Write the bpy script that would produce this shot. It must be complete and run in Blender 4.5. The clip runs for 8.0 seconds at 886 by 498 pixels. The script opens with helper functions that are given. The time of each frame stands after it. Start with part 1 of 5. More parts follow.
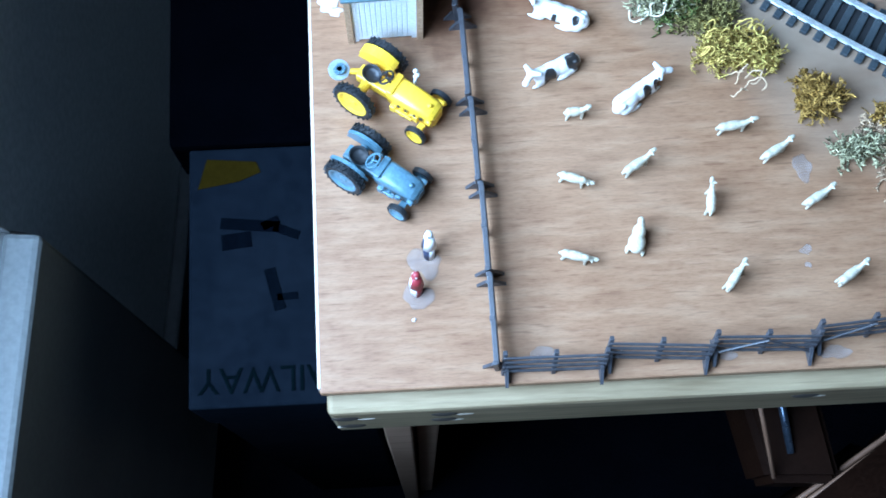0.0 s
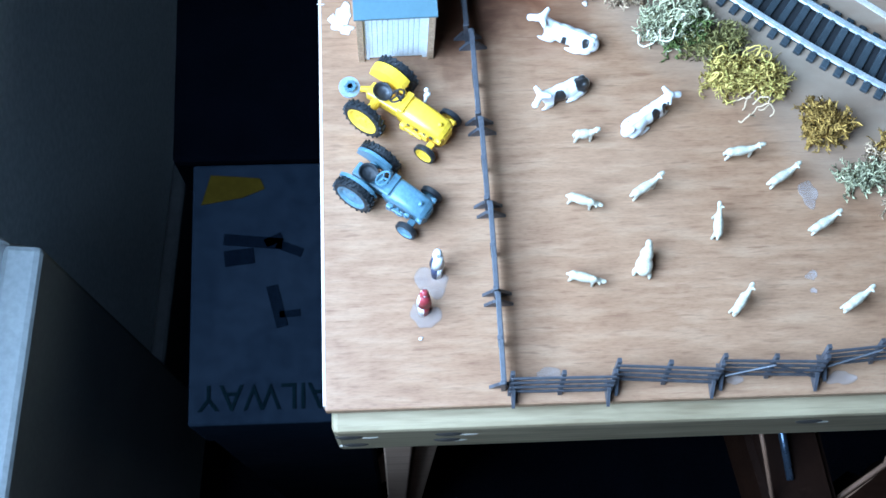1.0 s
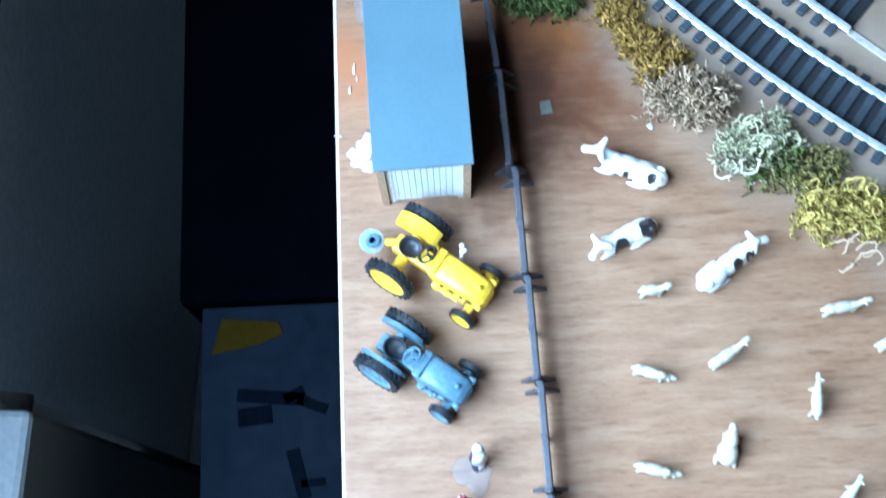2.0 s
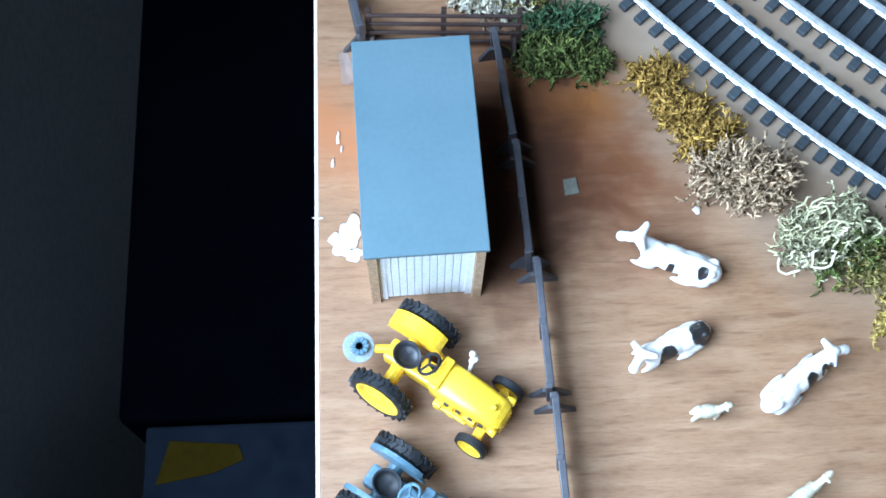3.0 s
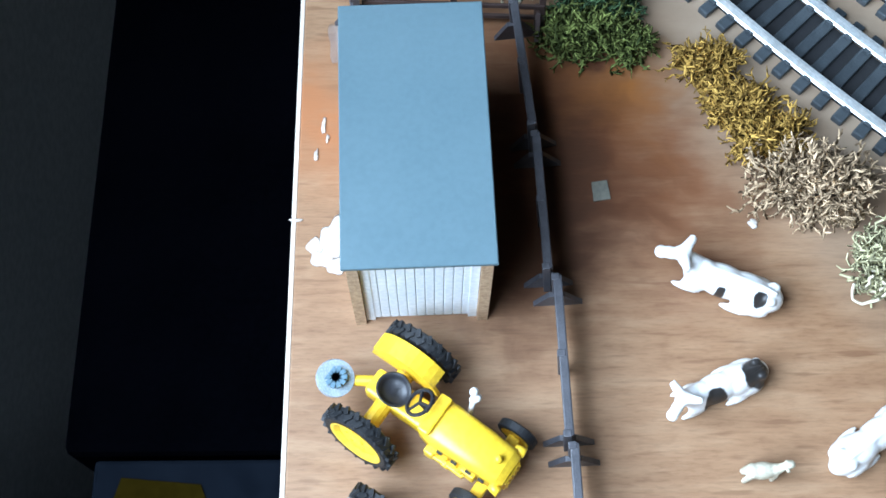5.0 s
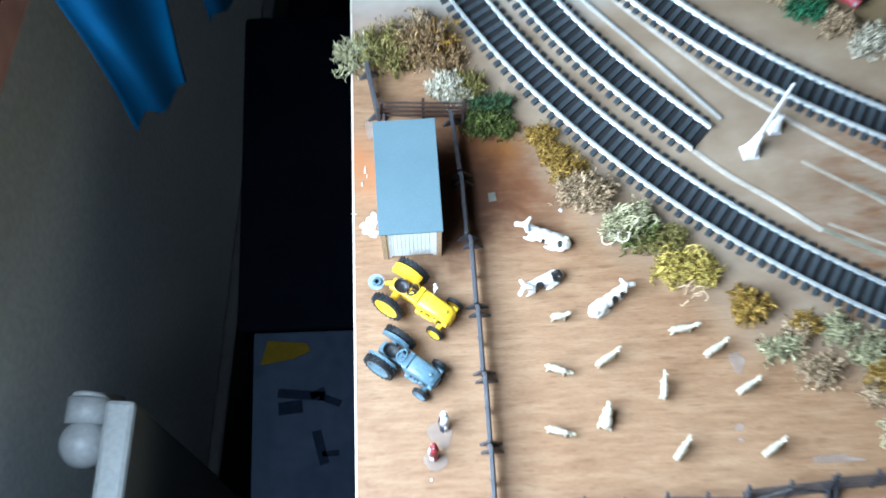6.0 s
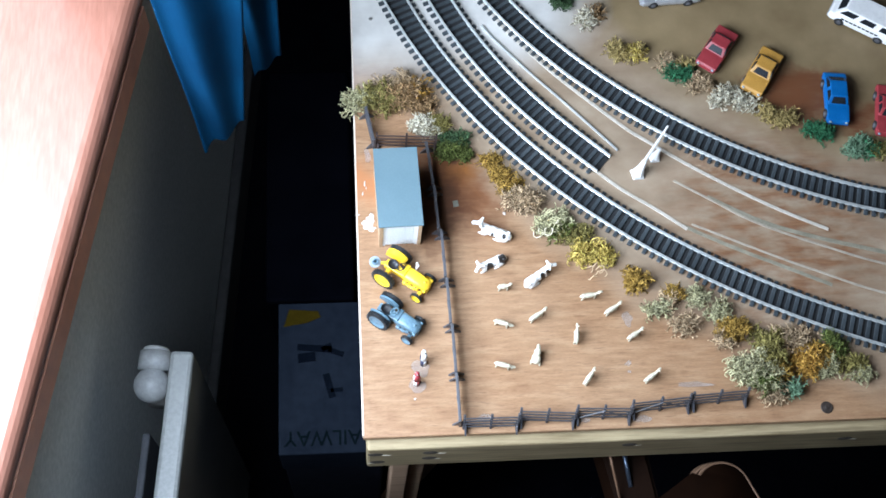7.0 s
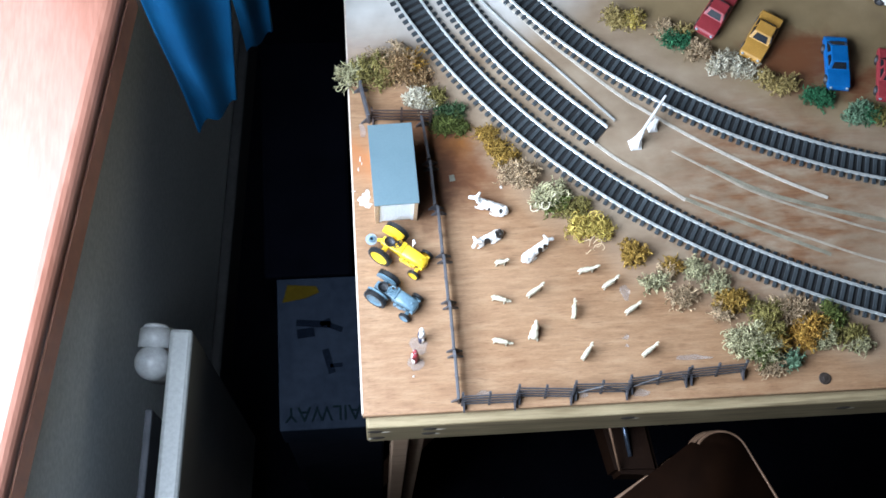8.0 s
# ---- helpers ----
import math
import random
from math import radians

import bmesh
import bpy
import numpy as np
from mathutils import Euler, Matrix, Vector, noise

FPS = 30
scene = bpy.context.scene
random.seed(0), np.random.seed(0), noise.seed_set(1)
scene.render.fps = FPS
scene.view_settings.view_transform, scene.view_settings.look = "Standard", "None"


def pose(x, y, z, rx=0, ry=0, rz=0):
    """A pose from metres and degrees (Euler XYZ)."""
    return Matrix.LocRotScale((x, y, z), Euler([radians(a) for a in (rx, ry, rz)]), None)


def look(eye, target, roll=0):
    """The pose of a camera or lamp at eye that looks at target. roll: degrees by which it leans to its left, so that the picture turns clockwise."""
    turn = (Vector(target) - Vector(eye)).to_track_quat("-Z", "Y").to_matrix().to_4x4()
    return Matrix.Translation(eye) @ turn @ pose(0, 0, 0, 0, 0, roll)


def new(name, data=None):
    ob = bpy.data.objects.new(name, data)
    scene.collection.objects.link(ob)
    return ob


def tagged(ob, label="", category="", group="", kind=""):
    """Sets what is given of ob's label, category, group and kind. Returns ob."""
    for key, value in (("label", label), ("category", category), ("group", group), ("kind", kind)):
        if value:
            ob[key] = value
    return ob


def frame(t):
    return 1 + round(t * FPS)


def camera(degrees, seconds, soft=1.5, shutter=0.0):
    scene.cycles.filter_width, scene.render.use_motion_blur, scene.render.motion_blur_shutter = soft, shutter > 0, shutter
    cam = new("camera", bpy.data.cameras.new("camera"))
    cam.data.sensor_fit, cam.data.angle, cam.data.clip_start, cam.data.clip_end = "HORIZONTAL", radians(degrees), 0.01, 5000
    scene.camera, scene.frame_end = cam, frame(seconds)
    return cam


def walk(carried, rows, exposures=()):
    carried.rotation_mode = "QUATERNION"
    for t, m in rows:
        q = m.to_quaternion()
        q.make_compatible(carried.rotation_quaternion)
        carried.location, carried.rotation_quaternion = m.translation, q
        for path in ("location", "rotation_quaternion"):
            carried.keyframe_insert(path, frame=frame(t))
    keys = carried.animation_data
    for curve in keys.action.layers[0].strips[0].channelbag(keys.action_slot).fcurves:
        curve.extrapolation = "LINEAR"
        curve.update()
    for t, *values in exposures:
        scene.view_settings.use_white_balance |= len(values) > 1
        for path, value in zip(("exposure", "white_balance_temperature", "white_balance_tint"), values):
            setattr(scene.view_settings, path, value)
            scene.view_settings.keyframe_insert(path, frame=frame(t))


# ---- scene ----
cam = camera(42.0, 8.0, soft=1.6, shutter=0.3)
PATH = [
    (0.0, (0.0356, -0.0595, 1.1245, 14.90, -0.90, -3.04)),
    (0.5, (0.0430, -0.0595, 1.1282, 14.53, 1.31, -1.58)),
    (1.0, (0.0242, -0.0619, 1.1228, 16.24, -2.24, -2.30)),
    (1.5, (0.0367, -0.0008, 1.1199, 11.72, -0.10, -3.39)),
    (1.7, (0.0397, 0.0058, 1.0945, 14.92, 0.59, -2.56)),
    (2.0, (0.0371, 0.0182, 1.0735, 15.63, 1.06, -2.46)),
    (2.2, (0.0232, 0.0262, 1.0659, 17.97, -0.80, -3.49)),
    (3.3, (0.0301, 0.0514, 0.9705, 20.97, -0.73, -2.24)),
    (3.5, (0.0359, 0.0628, 0.9519, 20.25, 0.55, -2.66)),
    (4.0, (0.0360, 0.0687, 0.9418, 21.07, 0.48, -2.76)),
    (4.2, (0.0377, 0.0645, 0.9406, 22.29, 0.21, -2.20)),
    (5.3, (0.0322, 0.0509, 0.9656, 20.89, -0.28, -0.41)),
    (5.5, (0.0344, 0.0265, 1.0546, 18.46, -0.20, -1.46)),
    (5.7, (0.0400, -0.0005, 1.1249, 18.80, 0.58, -1.51)),
    (6.0, (0.0366, -0.0621, 1.2586, 20.27, -0.16, -2.12)),
    (6.2, (0.0319, -0.1211, 1.3524, 22.13, -0.62, -1.57)),
    (6.5, (0.0208, -0.1673, 1.4563, 22.42, -1.46, -2.14)),
    (7.0, (-0.0049, -0.1777, 1.4710, 22.33, -3.63, -3.13)),
    (7.5, (-0.0093, -0.1628, 1.4696, 20.60, -4.08, -3.66)),
    (8.0, (0.0047, -0.1498, 1.4794, 19.13, -2.94, -3.76)),
]
EXPOSURE = [(0.0, -0.40, 4600, 5), (1.0, -0.27, 4600, 5), (1.5, -0.33, 4600, 5), (2.2, -0.25, 4700, 4), (3.3, -0.42, 5200, 9), (4.2, -0.42, 5200, 9), (5.5, -0.58, 5700, 9), (6.0, -0.16, 5550, 6), (6.5, -0.20, 5900, 12), (8.0, -0.27, 6000, 13)]
walk(cam, [(t, pose(*p)) for t, p in PATH], EXPOSURE)

# ---- light ----
BZ = 0.70                      # height of the layout's surface above the floor
world = bpy.data.worlds.new("sky")
scene.world = world
world.use_nodes = True
wn = world.node_tree
sky = wn.nodes.new("ShaderNodeTexSky")
sky.sky_type = "NISHITA"
sky.sun_disc = False
sky.sun_elevation, sky.sun_rotation = radians(48), radians(250)
wn.nodes["Background"].inputs["Strength"].default_value = 0.12
wn.links.new(sky.outputs["Color"], wn.nodes["Background"].inputs["Color"])

sun = new("sun", bpy.data.lights.new("sun", "SUN"))
sun.data.energy, sun.data.angle, sun.data.color = 3.6, radians(0.5), (1.0, 0.95, 0.88)
sun.matrix_world = look((0, 0, 0), (0.26, 0.50, -0.84))

window_light = new("window_light", bpy.data.lights.new("window_light", "AREA"))
window_light.data.shape, window_light.data.size, window_light.data.size_y = "RECTANGLE", 0.48, 0.44
window_light.data.energy, window_light.data.color = 20.5, (0.79, 0.90, 1.0)
window_light.matrix_world = look((-0.29, 0.01, BZ + 0.40), (0.01, 0.14, BZ + 0.0))


# ---- materials ----
def nodes(name, rough=0.6, metal=0.0, spec=0.5):
    m = bpy.data.materials.new(name)
    m.use_nodes = True
    t = m.node_tree
    b = t.nodes["Principled BSDF"]
    b.inputs["Roughness"].default_value = rough
    b.inputs["Metallic"].default_value = metal
    b.inputs["Specular IOR Level"].default_value = spec
    return m, t, b


def coords(t, scale=(1, 1, 1)):
    c = t.nodes.new("ShaderNodeTexCoord")
    mp = t.nodes.new("ShaderNodeMapping")
    mp.inputs["Scale"].default_value = scale
    t.links.new(c.outputs["Object"], mp.inputs["Vector"])
    return mp.outputs["Vector"]


def noise_node(t, vec, scale, detail=3.0, rough=0.55):
    n = t.nodes.new("ShaderNodeTexNoise")
    n.inputs["Scale"].default_value, n.inputs["Detail"].default_value = scale, detail
    n.inputs["Roughness"].default_value = rough
    t.links.new(vec, n.inputs["Vector"])
    return n.outputs["Fac"]


def ramp(t, fac, stops):
    r = t.nodes.new("ShaderNodeValToRGB")
    e = r.color_ramp.elements
    while len(e) < len(stops):
        e.new(0.5)
    for el, (p, c) in zip(e, stops):
        el.position, el.color = p, (*c, 1) if len(c) == 3 else c
    t.links.new(fac, r.inputs["Fac"])
    return r.outputs["Color"]


def mix(t, fac, a, b, kind="MIX"):
    m = t.nodes.new("ShaderNodeMix")
    m.data_type, m.blend_type = "RGBA", kind
    for slot, v in ((0, fac), (6, a), (7, b)):
        if isinstance(v, (int, float)):
            m.inputs[slot].default_value = v
        elif isinstance(v, tuple):
            m.inputs[slot].default_value = (*v, 1)
        else:
            t.links.new(v, m.inputs[slot])
    return m.outputs[2]


def bump(t, b, height, strength=0.3, distance=0.0005):
    n = t.nodes.new("ShaderNodeBump")
    n.inputs["Strength"].default_value, n.inputs["Distance"].default_value = strength, distance
    t.links.new(height, n.inputs["Height"])
    t.links.new(n.outputs["Normal"], b.inputs["Normal"])


def surface(name, dark, light, scale, rough=0.6, metal=0.0, spec=0.5, fine=None, bumpy=0.25, stretch=(1, 1, 1), deep=0.0003, vary=0.0, grit=0.22):
    """A paint, plastic, stone or cloth: two scales of noise between two tones, with relief."""
    m, t, b = nodes(name, rough, metal, spec)
    v = coords(t, stretch)
    big = noise_node(t, v, scale, 4)
    small = noise_node(t, v, fine or scale * 9, 3)
    col = ramp(t, big, [(0.3, dark), (0.7, light)])
    col = mix(t, grit, col, ramp(t, small, [(0.35, tuple(c * 0.55 for c in dark)), (0.65, tuple(min(1, c * 1.25) for c in light))]))
    if vary:
        info = t.nodes.new("ShaderNodeObjectInfo")
        col = mix(t, vary, col, ramp(t, info.outputs["Random"], [(0, tuple(c * 0.5 for c in dark)), (1, light)]))
    t.links.new(col, b.inputs["Base Color"])
    rr = t.nodes.new("ShaderNodeMapRange")
    rr.inputs["To Min"].default_value, rr.inputs["To Max"].default_value = max(0.05, rough - 0.12), min(1, rough + 0.12)
    t.links.new(small, rr.inputs["Value"])
    t.links.new(rr.outputs["Result"], b.inputs["Roughness"])
    bump(t, b, small, bumpy, deep)
    return m


def near(t, vec, centre, inner, outer):
    """1 within inner of a point in plan, falling to 0 at outer."""
    d = t.nodes.new("ShaderNodeVectorMath")
    d.operation = "DISTANCE"
    t.links.new(vec, d.inputs[0])
    d.inputs[1].default_value = centre
    r = t.nodes.new("ShaderNodeMapRange")
    r.inputs["From Min"].default_value, r.inputs["From Max"].default_value = inner, outer
    r.inputs["To Min"].default_value, r.inputs["To Max"].default_value = 1, 0
    t.links.new(d.outputs["Value"], r.inputs["Value"])
    return r.outputs["Result"]


def jitter(t, vec, scale, amount):
    n = t.nodes.new("ShaderNodeTexNoise")
    n.inputs["Scale"].default_value, n.inputs["Detail"].default_value = scale, 4
    t.links.new(vec, n.inputs["Vector"])
    s = t.nodes.new("ShaderNodeVectorMath")
    s.operation = "SUBTRACT"
    t.links.new(n.outputs["Color"], s.inputs[0])
    s.inputs[1].default_value = (0.5, 0.5, 0.5)
    k = t.nodes.new("ShaderNodeVectorMath")
    k.operation = "MULTIPLY"
    t.links.new(s.outputs["Vector"], k.inputs[0])
    k.inputs[1].default_value = (amount, amount, 0)
    a = t.nodes.new("ShaderNodeVectorMath")
    t.links.new(vec, a.inputs[0])
    t.links.new(k.outputs["Vector"], a.inputs[1])
    return a.outputs["Vector"]


def plywood():
    """Varnished plywood with cross grain, thinned grey-brown paint under the tracks, brown yard paint beyond."""
    m, t, b = nodes("plywood", 0.5, 0, 0.4)
    v = coords(t, (1, 1, 0))
    grain = noise_node(t, coords(t, (15, 105, 0)), 5.0, 6, 0.62)
    pores = noise_node(t, coords(t, (75, 430, 0)), 4.0, 3, 0.6)
    tone = noise_node(t, v, 9.0, 3)
    col = ramp(t, grain, [(0.30, (0.150, 0.074, 0.035)), (0.48, (0.262, 0.146, 0.074)), (0.72, (0.350, 0.212, 0.115))])
    col = mix(t, 0.35, col, ramp(t, pores, [(0.38, (0.100, 0.050, 0.023)), (0.52, (0.335, 0.203, 0.110))]))
    broad = noise_node(t, coords(t, (8, 44, 0)), 5.0, 5, 0.6)
    col = mix(t, 0.38, col, ramp(t, broad, [(0.34, (0.135, 0.062, 0.027)), (0.50, (0.270, 0.150, 0.076)), (0.64, (0.430, 0.290, 0.171))]))
    dash = ramp(t, noise_node(t, coords(t, (26, 250, 0)), 2.6, 2, 0.5), [(0.60, (0, 0, 0)), (0.70, (0.6, 0.6, 0.6))])
    col = mix(t, dash, col, (0.115, 0.050, 0.022))
    col = mix(t, 0.30, col, ramp(t, tone, [(0.3, (0.190, 0.090, 0.041)), (0.7, (0.385, 0.250, 0.151))]))
    w = jitter(t, v, 22, 0.045)
    streaks = noise_node(t, coords(t, (6, 10, 0)), 5.0, 5)
    wash = ramp(t, streaks, [(0.26, (0.200, 0.138, 0.088)), (0.5, (0.268, 0.198, 0.134)), (0.74, (0.345, 0.270, 0.192))])
    col = mix(t, near(t, w, (0.526, 0.5885, 0), 0.562, 0.604), col, wash)
    bare = ramp(t, noise_node(t, coords(t, (9, 26, 0)), 5.0, 4), [(0.36, (0, 0, 0)), (0.62, (0.85, 0.85, 0.85))])
    rust = ramp(t, grain, [(0.3, (0.125, 0.048, 0.018)), (0.7, (0.235, 0.110, 0.050))])
    zone = near(t, w, (0.315, 0.148, 0), 0.055, 0.105)
    mm = t.nodes.new("ShaderNodeMath")
    mm.operation = "MULTIPLY"
    t.links.new(zone, mm.inputs[0])
    t.links.new(bare, mm.inputs[1])
    col = mix(t, mm.outputs["Value"], col, rust)
    yard = ramp(t, noise_node(t, v, 30.0, 5), [(0.3, (0.175, 0.122, 0.061)), (0.7, (0.245, 0.178, 0.094))])
    col = mix(t, near(t, w, (0.5107, 0.6498, 0), 0.440, 0.474), col, yard)
    pale = ramp(t, noise_node(t, v, 45.0, 3), [(0.3, (0.46, 0.44, 0.41)), (0.7, (0.60, 0.58, 0.54))])
    col = mix(t, near(t, w, (0.015, 0.355, 0), 0.045, 0.095), col, pale)
    col = mix(t, near(t, w, (0.122, 0.362, 0), 0.045, 0.090), col, pale)
    stain_shade = jitter(t, jitter(t, v, 24, 0.05), 90, 0.02)
    patchy = ramp(t, noise_node(t, coords(t, (16, 62, 0)), 4.0, 4, 0.6), [(0.28, (0.60, 0.60, 0.60)), (0.55, (1.0, 1.0, 1.0))])
    # stains; those right of the shed are darker to carry its cast shadow
    for c, i, o, k in (((0.064, 0.180, 0), 0.016, 0.050, (0.155, 0.066, 0.030)), ((0.066, 0.190, 0), 0.012, 0.036, (0.150, 0.050, 0.014)), ((0.063, 0.168, 0), 0.004, 0.024, (0.050, 0.019, 0.009)), ((0.080, 0.204, 0), 0.002, 0.022, (0.225, 0.085, 0.018)), ((0.060, 0.182, 0), 0.008, 0.030, (0.060, 0.022, 0.008)), ((0.056, 0.160, 0), 0.008, 0.028, (0.060, 0.024, 0.009)), ((0.070, 0.215, 0), 0.002, 0.012, (0.070, 0.024, 0.009)), ((0.008, 0.19, 0), 0.003, 0.032, (0.36, 0.150, 0.060)), ((0.352, 0.258, 0), 0.020, 0.040, (0.120, 0.046, 0.020)), ((0.340, 0.264, 0), 0.014, 0.032, (0.135, 0.050, 0.020)), ((0.395, 0.238, 0), 0.008, 0.022, (0.130, 0.050, 0.022))):
        f = near(t, stain_shade, c, i, o)
        h = t.nodes.new("ShaderNodeMath")
        h.operation = "MULTIPLY"
        t.links.new(f, h.inputs[0])
        t.links.new(patchy, h.inputs[1])
        col = mix(t, h.outputs["Value"], col, k)
    t.links.new(col, b.inputs["Base Color"])
    bump(t, b, pores, 0.18, 0.0003)
    return m


def pine(name, dark, light):
    m, t, b = nodes(name, 0.62, 0, 0.3)
    g = noise_node(t, coords(t, (5, 60, 60)), 4.0, 5, 0.6)
    blotch = noise_node(t, coords(t), 16.0, 3)
    col = ramp(t, g, [(0.32, dark), (0.62, light)])
    vein = ramp(t, noise_node(t, coords(t, (3, 90, 90)), 3.0, 3), [(0.58, (0, 0, 0)), (0.66, (0.6, 0.6, 0.6))])
    col = mix(t, vein, col, tuple(c * 0.5 for c in dark))
    col = mix(t, 0.3, col, ramp(t, blotch, [(0.35, tuple(c * 0.72 for c in dark)), (0.65, light)]))
    t.links.new(col, b.inputs["Base Color"])
    bump(t, b, g, 0.25, 0.0004)
    return m


def spotted(name, spots):
    """White enamel with round black spots at places on the body."""
    m, t, b = nodes(name, 0.42, 0, 0.5)
    v = coords(t, (1, 1, 0))
    col = ramp(t, noise_node(t, v, 260, 3), [(0.3, (0.70, 0.69, 0.66)), (0.7, (0.84, 0.83, 0.80))])
    for c, r in spots:
        col = mix(t, near(t, jitter(t, v, 420, 0.0018), c, r * 0.88, r), col, (0.025, 0.022, 0.02))
    t.links.new(col, b.inputs["Base Color"])
    bump(t, b, noise_node(t, v, 700, 2), 0.15, 0.0002)
    return m


